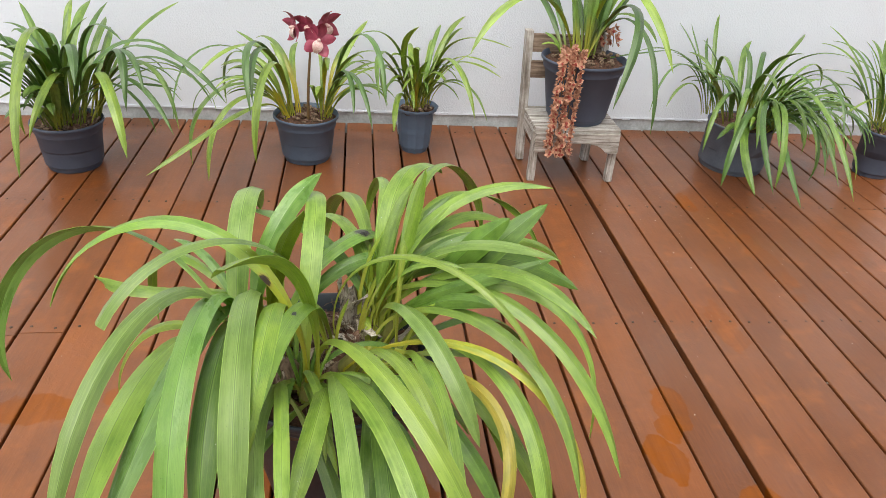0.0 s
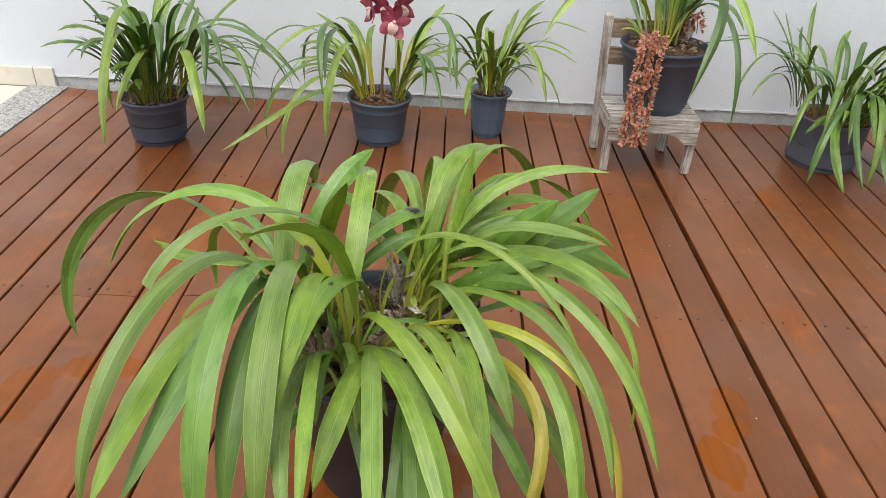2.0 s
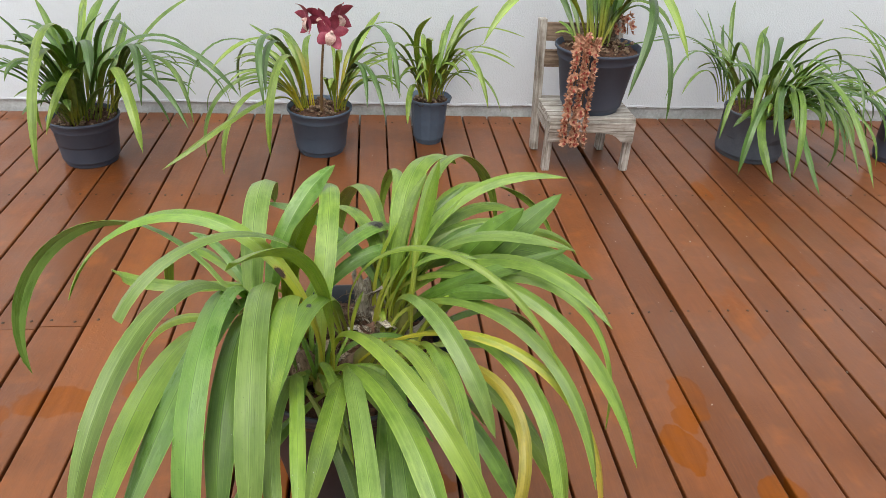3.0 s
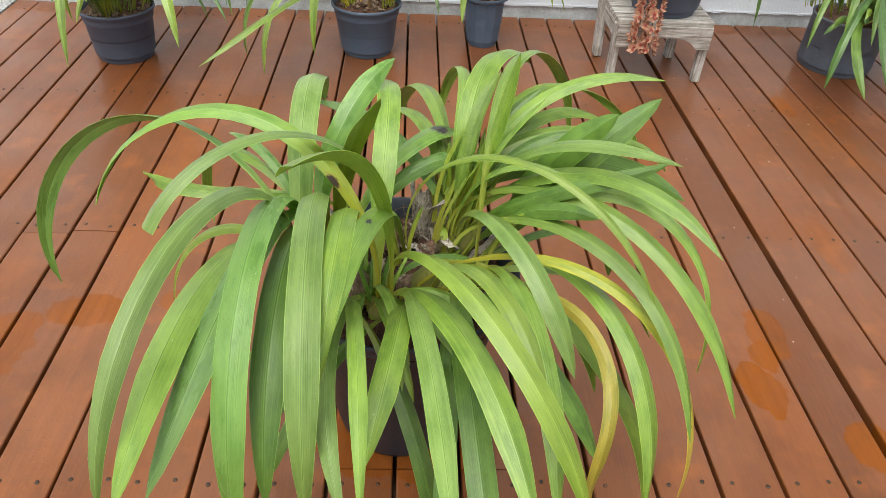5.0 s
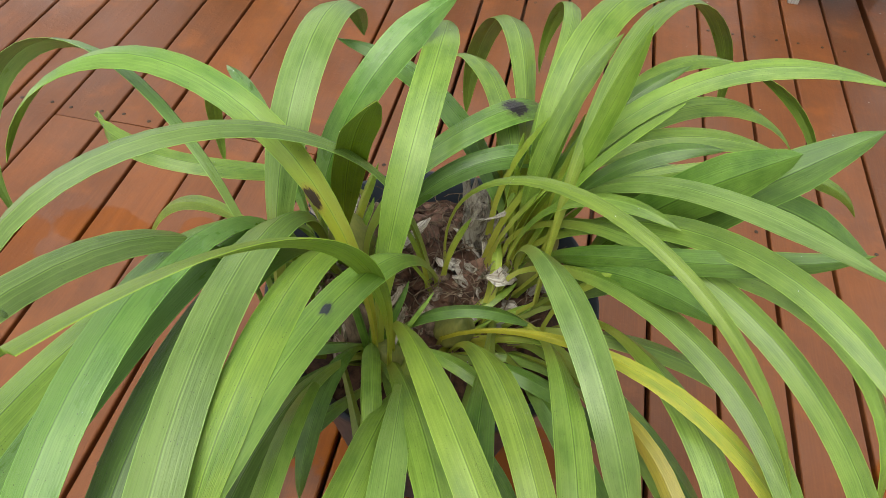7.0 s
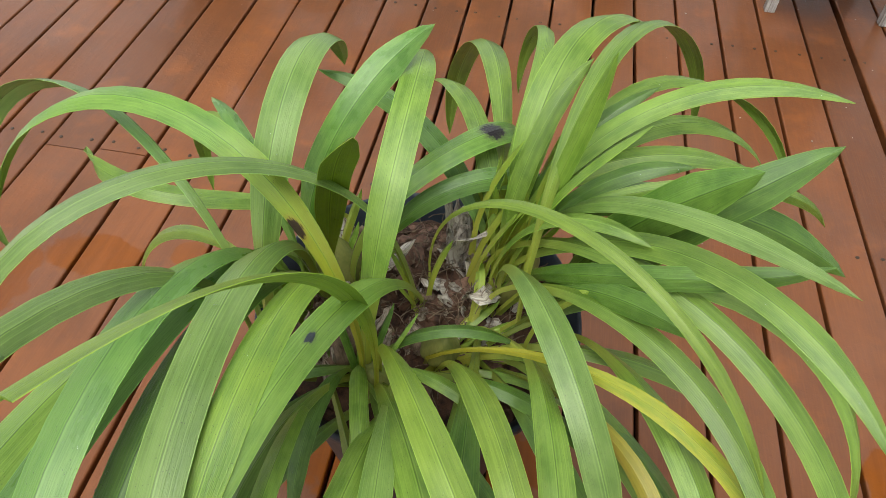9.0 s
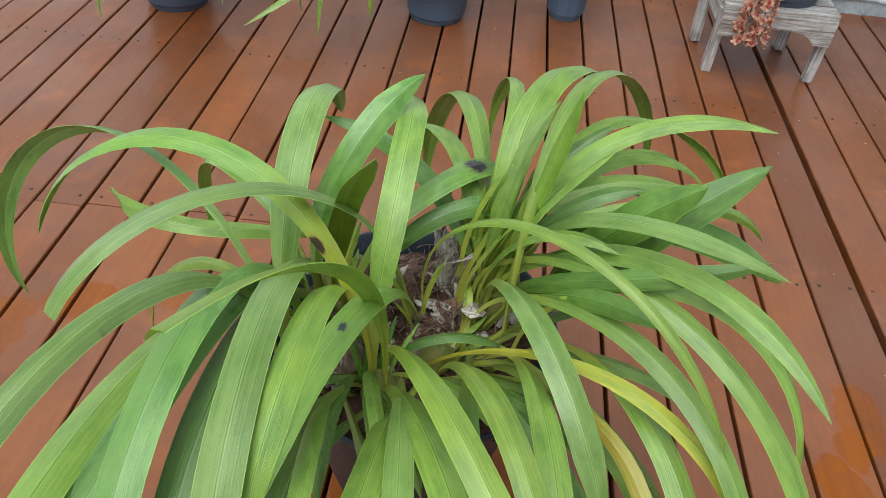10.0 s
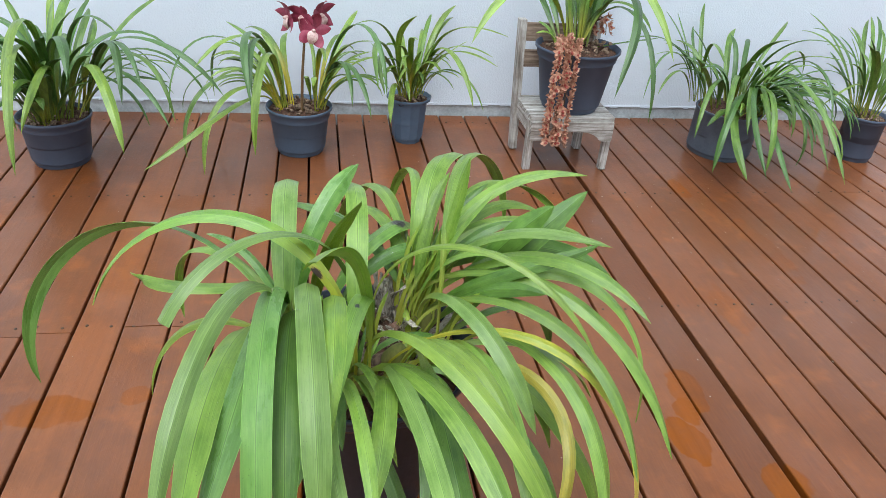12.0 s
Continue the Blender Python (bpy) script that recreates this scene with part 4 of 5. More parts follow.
leaf(orchid_e, (0.122, 0.025, 0.173), -105.1, 77.2, -55.0, 0.74, 23.7, 0.863, 0.020, LEAFFAR, n=18)
leaf(orchid_e, (0.123, 0.026, 0.172), -100.6, 73.1, -54.7, 0.74, 17.5, 0.679, 0.016, LEAFFAR, n=18)
leaf(orchid_e, (0.115, 0.024, 0.168), -90.8, 72.1, -110.3, 1.04, 27.1, 0.534, 0.015, LEAFFARDARK, n=18)
leaf(orchid_e, (0.122, 0.026, 0.172), -89.7, 76.2, -75.2, 1.32, -10.5, 0.682, 0.012, LEAFFARDARK, n=18)
leaf(orchid_e, (0.120, 0.030, 0.170), -105.2, 73.9, -1.7, 1.07, 47.2, 0.531, 0.012, LEAFFAR, n=18)
leaf(orchid_e, (0.108, 0.023, 0.166), -73.9, 65.2, -75.8, 0.86, -11.8, 0.446, 0.016, LEAFFARDARK, n=18)
leaf(orchid_e, (0.076, 0.067, 0.171), -89.7, 76.8, -28.6, 1.40, 0.4, 0.453, 0.018, LEAFFARDARK, n=18)
leaf(orchid_e, (0.040, 0.073, 0.170), -107.2, 81.4, -32.1, 1.36, 8.2, 0.426, 0.020, LEAFFAR, n=18)
leaf(orchid_e, (0.112, 0.021, 0.166), -5.6, 64.0, -39.1, 1.25, 12.1, 0.353, 0.012, LEAFFARDARK, n=18)
tuft(orchid_e, (0.03, -0.04, 0.165), 34, 16, (LEAFFAR, LEAFFARDARK, LEAFFARDARK), (0.22, 0.38), (0.013, 0.019), (55, 85), (-95, -20), (1.1, 2.2), 320, 0.08)
tuft(orchid_e, (0.08, -0.02, 0.16), 34, 67, (LEAFFAR, LEAFFARDARK, LEAFFARDARK), (0.34, 0.52), (0.011, 0.017), (50, 80), (-98, -65), (1.0, 1.7), 345, 0.06)
tuft(orchid_e, (-0.02, -0.07, 0.172), 8, 69, (LEAFFAR, LEAFFARLIME, LEAFFARDARK), (0.16, 0.26), (0.014, 0.020), (40, 75), (-70, 10), (1.0, 1.8), 270, 0.05)
tuft(orchid_e, (0.0, 0.0, 0.16), 18, 68, (LEAFFARDARK, LEAFFAR), (0.24, 0.34), (0.016, 0.022), (60, 85), (-30, 40), (1.2, 2.2), None, 0.09)
tuft(orchid_e, (-0.07, 0.03, 0.16), 8, 66, (LEAFFAR, LEAFFARDARK), (0.24, 0.36), (0.012, 0.017), (65, 85), (-60, 20), (1.3, 2.2), 120, 0.03)
orchid_f = thing("potted_orchid", "narrow upright orchid in a dark grey plastic pot", "potted plant", POTS, at=(1.215, 0.975, 0))
pot(orchid_f, 0.082, 0.066, 0.182, POTGREY, band=0.02)
soil(orchid_f, 0.075, 0.166, BARK, 6)
leaf(orchid_f, (-0.023, 0.063, 0.169), 108.8, 70.9, -14.2, 1.40, -0.1, 0.447, 0.014, LEAFFAR, n=18)
leaf(orchid_f, (-0.017, 0.061, 0.169), 110.5, 66.1, 9.9, 1.37, -9.6, 0.471, 0.013, LEAFFAR, n=18)
leaf(orchid_f, (-0.009, 0.061, 0.169), 73.6, 68.2, 9.7, 1.32, -26.1, 0.458, 0.018, LEAFFAR, n=18)
leaf(orchid_f, (0.004, 0.056, 0.171), 69.5, 80.0, 0.1, 1.34, -9.2, 0.472, 0.015, LEAFFAR, n=18)
leaf(orchid_f, (0.012, 0.052, 0.171), 60.9, 79.2, -4.5, 1.39, 3.3, 0.490, 0.014, LEAFFARDARK, n=18)
leaf(orchid_f, (-0.023, 0.061, 0.168), 98.5, 63.7, -1.2, 1.16, -26.4, 0.323, 0.013, LEAFFARDARK, n=18)
leaf(orchid_f, (-0.014, 0.062, 0.167), 103.6, 68.2, -11.6, 1.18, -14.1, 0.275, 0.013, LEAFFAR, n=18)
leaf(orchid_f, (-0.000, 0.061, 0.170), -135.2, 71.5, -45.4, 0.98, -38.6, 0.465, 0.009, LEAFFARLIME, n=18)
leaf(orchid_f, (-0.002, 0.059, 0.170), 78.0, 75.2, -5.4, 1.34, -4.6, 0.436, 0.015, LEAFFAR, n=18)
leaf(orchid_f, (0.013, 0.052, 0.170), 22.2, 72.6, -31.2, 1.37, 2.5, 0.435, 0.015, LEAFFAR, n=18)
leaf(orchid_f, (-0.016, 0.062, 0.170), 100.6, 74.7, -17.4, 1.37, -3.1, 0.461, 0.014, LEAFFARDARK, n=18)
tuft(orchid_f, (0, 0, 0.165), 22, 17, (LEAFFAR, LEAFFARDARK, LEAFFAR), (0.28, 0.42), (0.011, 0.016), (75, 89), (-30, 60), (1.4, 2.6), None, 0.05)

# ---- the large orchid ----
big = thing("potted_orchid", "large orchid with broad arching leaves in a black plastic pot", "potted plant", at=(-0.834, -0.515, 0))
pot(big, 0.170, 0.094, 0.335, POTBLACK, rim=0.01, band=0.03, sides=72)
soil(big, 0.160, 0.300, BARK, 7, 0.018, 0.045)
leaf(big, (-0.111, -0.124, 0.397), 141.3, 98.2, -98.2, 0.74, 77.5, 0.733, 0.023, LEAFBLUE, root=0.055, lean=38)
leaf(big, (-0.027, -0.130, 0.376), 145.3, 98.2, -72.0, 1.05, 66.1, 0.569, 0.023, LEAFSCORCHED, root=0.055, lean=-24)
leaf(big, (-0.001, -0.005, 0.349), -135.9, 78.8, -54.1, 1.78, -1.6, 0.519, 0.021, LEAFPALE, root=0.045, neck=0.35, cut=True)
# lime here stands in for light shining through the blade
leaf(big, (-0.011, -0.146, 0.391), -106.0, 98.1, 12.9, 1.00, -5.2, 0.437, 0.017, LEAFLIME, root=0.055, cut=True, lean=38)
leaf(big, (-0.123, -0.104, 0.368), 90.5, 84.5, -77.5, 1.62, -3.8, 0.450, 0.035, LEAFPALE, root=0.055)
leaf(big, (-0.111, -0.012, 0.369), 46.7, 93.3, 4.2, 1.32, 10.3, 0.312, 0.031, LEAFBLUE, root=0.055, lean=40)
leaf(big, (-0.096, -0.000, 0.366), -61.0, 75.3, 44.3, 1.57, 2.8, 0.333, 0.028, LEAFOLIVE, root=0.055)
leaf(big, (0.082, 0.030, 0.362), 140.3, 65.2, 8.0, 1.04, 48.3, 0.300, 0.027, LEAFBLUE, root=0.055)
leaf(big, (-0.030, -0.109, 0.368), 81.5, 86.1, -35.0, 1.32, 18.0, 0.388, 0.031, LEAF, root=0.055, neck=0.30, fold=0.12)
leaf(big, (0.077, 0.026, 0.366), 98.9, 83.2, -96.4, 0.79, 30.8, 0.641, 0.030, LEAF, root=0.055)
leaf(big, (0.073, 0.020, 0.366), 108.8, 88.5, -40.2, 0.99, 20.4, 0.305, 0.023, LEAF, root=0.055)
leaf(big, (-0.073, -0.004, 0.360), 24.4, 88.0, -53.6, 1.22, 48.7, 0.324, 0.031, LEAFBURNT, root=0.055)
leaf(big, (-0.062, -0.006, 0.365), 26.6, 73.1, -73.9, 1.35, -2.0, 0.308, 0.022, LEAFBLUE, root=0.055, lean=45)
leaf(big, (0.006, 0.020, 0.356), -36.0, 98.1, -60.8, 0.93, -9.0, 0.531, 0.011, LEAFLIME, root=0.055, lean=24)
leaf(big, (0.082, 0.026, 0.367), 84.7, 91.7, -48.4, 1.28, -45.7, 0.419, 0.036, LEAF, root=0.055)
leaf(big, (0.103, -0.036, 0.380), 80.8, 98.1, -90.4, 0.93, -63.3, 0.646, 0.020, LEAF, root=0.055)
leaf(big, (0.086, 0.019, 0.366), -10.2, 78.5, 80.1, 1.18, 24.3, 0.293, 0.017, LEAF, root=0.055, lean=70)
leaf(big, (0.079, 0.028, 0.366), 37.2, 98.0, -7.0, 0.72, -52.8, 0.415, 0.021, LEAF, root=0.055, lean=19)
leaf(big, (0.102, -0.002, 0.382), 74.8, 98.1, -61.7, 0.80, -130.2, 0.499, 0.016, LEAF, root=0.055, lean=22)
leaf(big, (0.077, 0.030, 0.365), 40.3, 68.6, -55.6, 1.54, -41.3, 0.368, 0.021, LEAF, root=0.055, lean=22)
leaf(big, (0.060, 0.039, 0.370), 25.4, 98.0, -16.8, 0.62, -33.4, 0.327, 0.022, LEAF, root=0.055, lean=22)
leaf(big, (0.133, 0.013, 0.360), -23.5, 80.9, 42.8, 0.86, 16.1, 0.277, 0.040, LEAFDARK, root=0.055, lean=65)
leaf(big, (0.103, -0.026, 0.357), 4.4, 55.4, 30.8, 1.83, 17.1, 0.335, 0.036, LEAFDARK, root=0.055, lean=45)
leaf(big, (0.100, 0.050, 0.365), -50.1, 86.1, -7.4, 0.97, 21.7, 0.402, 0.017, LEAFPALE, root=0.055, lean=35)
leaf(big, (0.067, 0.051, 0.378), 3.2, 94.4, -36.3, 0.50, -6.8, 0.403, 0.035, LEAFDARK, root=0.055, lean=50)
leaf(big, (0.069, 0.021, 0.364), -24.4, 68.4, -27.3, 1.10, -39.7, 0.456, 0.023, LEAF, root=0.055, lean=24)
leaf(big, (0.112, -0.063, 0.367), 4.9, 94.8, -92.7, 0.87, -118.7, 0.522, 0.020, LEAF, root=0.055, lean=35)
leaf(big, (0.093, 0.003, 0.359), -46.4, 61.8, 3.1, 1.51, 10.1, 0.256, 0.023, LEAFDARK, root=0.055, lean=55)
leaf(big, (0.077, 0.007, 0.379), -67.3, 98.0, -63.9, 0.66, 11.0, 0.382, 0.030, LEAFPALE, root=0.055)
leaf(big, (0.063, 0.024, 0.375), -29.9, 98.0, -60.7, 0.57, -38.3, 0.582, 0.023, LEAF, root=0.055, lean=24)
leaf(big, (0.069, -0.010, 0.368), -32.4, 82.7, -57.8, 0.66, -55.4, 0.514, 0.022, LEAF, root=0.055, lean=19)
leaf(big, (0.024, -0.092, 0.378), -14.3, 52.7, -95.7, 0.95, -84.3, 0.590, 0.016, LEAFYELLOW, root=0.055, lean=30)
leaf(big, (0.151, -0.022, 0.356), -56.0, 54.9, -69.9, 0.88, -43.7, 0.451, 0.029, LEAF, root=0.055)
leaf(big, (0.091, -0.076, 0.354), -37.8, 36.6, -114.1, 1.55, -130.1, 0.456, 0.017, LEAFWITHERED, root=0.055, lean=45)
leaf(big, (0.058, -0.045, 0.370), -39.6, 78.5, -88.0, 0.44, 21.2, 0.565, 0.023, LEAF, root=0.055, lean=22)
leaf(big, (-0.016, -0.118, 0.378), -63.9, 98.1, -74.1, 0.75, 22.0, 0.537, 0.026, LEAFLIME, root=0.055)
leaf(big, (0.037, -0.088, 0.362), -67.2, 62.3, -62.5, 1.63, -1.4, 0.377, 0.024, LEAFLIME, root=0.055)
leaf(big, (0.108, -0.061, 0.360), -77.4, 72.9, -53.2, 0.76, -13.6, 0.438, 0.026, LEAF, root=0.055)
leaf(big, (-0.019, -0.124, 0.353), -62.6, 82.1, -40.8, 0.73, -13.7, 0.459, 0.031, LEAF, root=0.055)
leaf(big, (0.001, -0.111, 0.368), -82.2, 75.3, -14.4, 0.52, -3.5, 0.472, 0.023, LEAFPALE, root=0.055)
leaf(big, (0.004, -0.128, 0.358), -88.7, 52.7, -60.7, 1.84, -21.8, 0.349, 0.027, LEAF, root=0.055)
leaf(big, (-0.064, -0.130, 0.363), -81.8, 52.8, -49.6, 1.78, -5.5, 0.435, 0.016, LEAF, root=0.055)
leaf(big, (-0.060, -0.126, 0.363), -61.3, 49.3, -83.4, 0.42, -3.1, 0.399, 0.025, LEAFDARK, root=0.055)
leaf(big, (0.007, -0.016, 0.365), -99.0, 60.9, -66.3, 1.93, -10.4, 0.493, 0.023, LEAFMARKED, root=0.055, lean=-16)
leaf(big, (-0.072, -0.016, 0.351), -82.9, 61.0, -77.7, 2.34, -18.2, 0.495, 0.027, LEAFOLD, root=0.055)
speckled_leaf = leaf(big, (-0.098, -0.022, 0.365), -86.9, 78.1, -87.9, 1.24, -1.0, 0.636, 0.031, LEAFPALE, root=0.055)
leaf(big, (-0.104, -0.008, 0.352), -91.5, 59.9, -76.7, 1.60, 1.7, 0.581, 0.033, LEAFDARK, root=0.055)
leaf(big, (-0.118, -0.052, 0.367), -94.4, 82.8, -102.1, 1.23, 6.2, 0.666, 0.030, LEAFBLUE, root=0.055)
leaf(big, (-0.117, -0.141, 0.377), -105.6, 98.1, -79.5, 1.19, 0.2, 0.624, 0.020, LEAFPALE, root=0.055, lean=-24)
leaf(big, (-0.140, -0.021, 0.354), -99.9, 63.4, -18.4, 0.88, 10.4, 0.581, 0.033, LEAF, root=0.055)
leaf(big, (-0.122, 0.009, 0.345), -91.9, 72.9, -36.1, 0.95, -15.0, 0.611, 0.031, LEAFBLUE, root=0.055)
leaf(big, (-0.092, 0.062, 0.388), -137.7, 70.4, -7.7, 0.40, -100.8, 0.319, 0.020, LEAF, root=0.055, lean=-24)
leaf(big, (-0.128, -0.048, 0.364), 155.5, 70.9, -87.7, 0.60, 31.8, 0.341, 0.016, LEAFLIME, root=0.055, lean=-38)
leaf(big, (-0.107, 0.001, 0.365), 144.1, 60.2, -113.3, 1.15, -27.2, 0.450, 0.021, LEAF, root=0.055)
leaf(big, (-0.114, -0.020, 0.365), 135.6, 73.6, -27.0, 1.26, -2.4, 0.257, 0.016, LEAFBLUE, root=0.055)
leaf(big, (0.060, 0.028, 0.361), 73.7, 82.3, -99.0, 1.22, 54.9, 0.518, 0.018, LEAF, root=0.055)
leaf(big, (0.074, 0.023, 0.367), 0.7, 83.9, -55.1, 0.95, 34.7, 0.435, 0.013, LEAF, root=0.055, lean=45)
leaf(big, (0.073, 0.023, 0.364), -47.2, 54.2, 10.5, 1.24, 67.5, 0.354, 0.020, LEAFDARK, root=0.055, lean=65)
leaf(big, (0.068, -0.051, 0.363), -88.4, 46.6, -44.3, 0.67, 9.5, 0.462, 0.032, LEAFDARK, root=0.055)
leaf(big, (-0.039, -0.119, 0.364), -103.0, 58.7, -36.9, 1.01, 36.2, 0.410, 0.020, LEAFPALE, root=0.055)

# short young blades among the shoots
tuft(big, (0.065, 0.015, 0.38), 6, 92, (LEAF, LEAFDARK, LEAF), (0.20, 0.28), (0.016, 0.022), (62, 84), (-20, 45), (1.2, 2.0), 40, 0.03, 22)
tuft(big, (-0.04, -0.10, 0.36), 10, 94, (LEAFDARK, LEAF, LEAFLIME), (0.16, 0.25), (0.011, 0.016), (40, 72), (-80, -40), (1.0, 1.6), 270, 0.03, 18)

# blades mostly in the darker green, hanging under the others
tuft(big, (0.06, -0.05, 0.345), 6, 95, (LEAFDARK, LEAF, LEAFDARK), (0.28, 0.40), (0.022, 0.028), (22, 45), (-88, -60), (0.8, 1.3), 325, 0.03, 22)
tuft(big, (0.0, -0.09, 0.345), 4, 96, (LEAFDARK, LEAFDARK, LEAF), (0.22, 0.30), (0.018, 0.024), (22, 45), (-92, -70), (0.8, 1.2), 275, 0.03, 22)

# dry sheaths and old bulbs round the shoots
def husk(plant, x, y, z, az, rise, length, width, mat, seed, curl=-30):
    rg = random.Random(seed)
    ob = leaf(plant, (x, y, z), az, rise, rise + curl, 1.4, rg.uniform(-40, 40), length, width, mat, rg.uniform(-60, 60), fold=0.9, n=9, name="dry_sheath", lean=rg.uniform(-25, 25))
    rough = random.Random(seed + 7)
    for v in ob.data.vertices:
        if v.index % 2 == 0:
            crumple = Vector((rough.uniform(-1, 1), rough.uniform(-1, 1), rough.uniform(-1, 1))) * 0.0024
        v.co += crumple
    return ob


def bulb(plant, x, y, z, r, h, tip, mat, lean=(0, 0)):
    """A ribbed, pointed bulb."""
    bm = bmesh.new()
    rings = []
    for i in range(11):
        s = i / 10
        rr = r * (math.sin(math.pi * (0.16 + 0.80 * s)) ** 0.75) * (1 - 0.25 * s) * (1 + 0.10 * noise.noise((x * 90, y * 90, s * 7)))
        rings.append([bm.verts.new((x + lean[0] * s + rr * (1 + 0.05 * math.cos(7 * a) + 0.10 * noise.noise((a * 3.0, s * 2.5, x * 300))) * math.cos(a), y + lean[1] * s + rr * (1 + 0.05 * math.cos(7 * a) + 0.10 * noise.noise((a * 3.0, s * 2.5, x * 300))) * math.sin(a), z + h * s)) for a in [2 * math.pi * j / 28 for j in range(28)]])
    for a, b in zip(rings, rings[1:]):
        for j in range(28):
            bm.faces.new((a[j], a[(j + 1) % 28], b[(j + 1) % 28], b[j]))
    bm.faces.new(rings[-1])
    return part("bulb", bm, mat, plant)


for i, (x, y, z, r, h, mat, lean) in enumerate(((0.032, 0.066, 0.335, 0.019, 0.07, DRY, (0.0, 0.01)), (0.060, 0.050, 0.340, 0.018, 0.06, HUSK, (0.02, 0.01)), (-0.012, 0.055, 0.300, 0.022, 0.035, DRY, (-0.01, 0.02)), (0.030, -0.062, 0.340, 0.022, 0.06, BULB, (0.01, -0.02)), (0.085, 0.030, 0.335, 0.024, 0.08, BULB, (0.02, 0.02)), (-0.080, 0.010, 0.335, 0.026, 0.075, BULB, (-0.02, 0)), (-0.055, -0.075, 0.330, 0.028, 0.07, HUSK, (0, -0.02)), (-0.020, -0.095, 0.325, 0.024, 0.065, BULB, (0, -0.03)), (-0.065, 0.045, 0.32, 0.018, 0.06, HUSK, (-0.01, 0.01)), (0.0, -0.045, 0.325, 0.018, 0.035, HUSK, (0.02, -0.01)))):
    bulb(big, x, y, z, r, h, 0, mat, lean)
rg = random.Random(21)
for cx, cy, z0, count, mats, tall in ((0.036, 0.062, 0.335, 16, (PAPER, PAPER, PAPER, OLDSHEATH), 0.10), (0.060, 0.050, 0.340, 12, (PAPER, PAPER, OLDSHEATH), 0.09), (0.066, 0.022, 0.335, 12, (PAPER, PAPER, OLDSHEATH), 0.06), (-0.012, 0.050, 0.305, 12, (PAPER, OLDSHEATH), 0.034), (0.014, 0.022, 0.325, 10, (OLDSHEATH, PAPER), 0.035), (0.030, -0.045, 0.330, 12, (OLDSHEATH, PAPER), 0.04), (-0.055, -0.085, 0.33, 14, (OLDSHEATH, OLDSHEATH, PAPER), 0.07), (-0.10, 0.05, 0.325, 6, (PAPER,), 0.06), (-0.08, 0.01, 0.335, 6, (OLDSHEATH, PAPER), 0.07), (-0.02, -0.04, 0.325, 16, (OLDSHEATH, OLDSHEATH, PAPER), 0.035)):
    for i in range(count):
        a = rg.uniform(0, 360)
        low_rise = 76 if tall > 0.08 else 46
        d = rg.uniform(0.003, 0.011) if tall > 0.08 else rg.uniform(0.008, 0.030)
        husk(big, cx + d * math.cos(radians(a)), cy + d * math.sin(radians(a)), z0 + rg.uniform(-0.012, 0.006), a + rg.uniform(-30, 30), rg.uniform(low_rise, 96), tall * rg.uniform(0.4, 1.0), rg.uniform(0.006, 0.017), rg.choice(mats), 100 + i + int(cx * 1000), rg.uniform(-70, 5) * (0.35 if tall > 0.08 else 1))
# broad torn sheaths that wrap the old bulbs
for x, y, z, az, rise, length, width, curl in ((0.030, 0.072, 0.325, 40, 86, 0.085, 0.034, -18), (0.034, 0.060, 0.335, 300, 80, 0.095, 0.036, -30), (0.060, 0.040, 0.338, 20, 62, 0.080, 0.034, -40), (0.068, 0.034, 0.345, 270, 48, 0.090, 0.030, -20), (0.026, 0.040, 0.325, 250, 70, 0.060, 0.036, -60), (-0.010, 0.055, 0.305, 200, 40, 0.055, 0.034, -40), (-0.095, 0.050, 0.322, 90, 84, 0.070, 0.020, -10), (0.040, -0.025, 0.328, 350, 35, 0.060, 0.032, -30), (0.095, 0.010, 0.345, 15, 35, 0.085, 0.024, -30), (-0.070, -0.075, 0.325, 230, 55, 0.060, 0.032, -60), (-0.045, -0.060, 0.320, 320, 50, 0.055, 0.030, -50)):
    husk(big, x, y, z, az, rise, length, width, PAPER if x > -0.03 else OLDSHEATH, 900 + int(x * 1000) + int(az), curl)
# stalks that rise out of the middle, lower and front shoots
for cx, cy, z0, count, face, low, high, longest, wide, mats in ((0.002, -0.016, 0.335, 3, 120, 66, 86, 0.11, 0.009, (LEAFSTALK, LEAFSTALK)), (0.045, -0.062, 0.335, 7, 340, 18, 52, 0.13, 0.010, (LEAFSTALK, LEAFLIME, LEAFSTALK)), (-0.035, -0.105, 0.335, 9, 100, 58, 88, 0.12, 0.008, (LEAFDARK, LEAF, LEAFDARK)), (-0.085, 0.002, 0.335, 7, 60, 64, 88, 0.12, 0.011, (LEAFSTALK, LEAF, LEAFOLIVE)), (-0.115, -0.025, 0.335, 6, 200, 55, 85, 0.12, 0.014, (LEAF, LEAFDARK))):
    for i in range(count):
        a = rg.gauss(face, 55)
        q = Vector((cx + rg.uniform(-0.018, 0.018), cy + rg.uniform(-0.016, 0.016), z0))
        leaf(big, q, a, rg.uniform(low, high), rg.uniform(low, high) - 25, 1.4, rg.uniform(-25, 25), longest * rg.uniform(0.6, 1.0), wide * rg.uniform(0.7, 1.1), rg.choice(mats), rg.uniform(-30, 30), fold=0.5, n=12, name="leaf_stalk", neck=0.85)
# yellow-green stalks of the back shoots
for i in range(20):
    a = rg.gauss(20, 60)
    q = Vector((0.066 + rg.uniform(-0.026, 0.034), 0.044 + rg.uniform(-0.022, 0.024), 0.352))
    leaf(big, q, a, rg.uniform(76, 92), rg.uniform(55, 84), 1.4, rg.uniform(-20, 20), rg.uniform(0.10, 0.19), rg.uniform(0.009, 0.013), LEAFSTALK, rg.uniform(-30, 30), fold=0.5, n=12, name="leaf_stalk", neck=0.8)
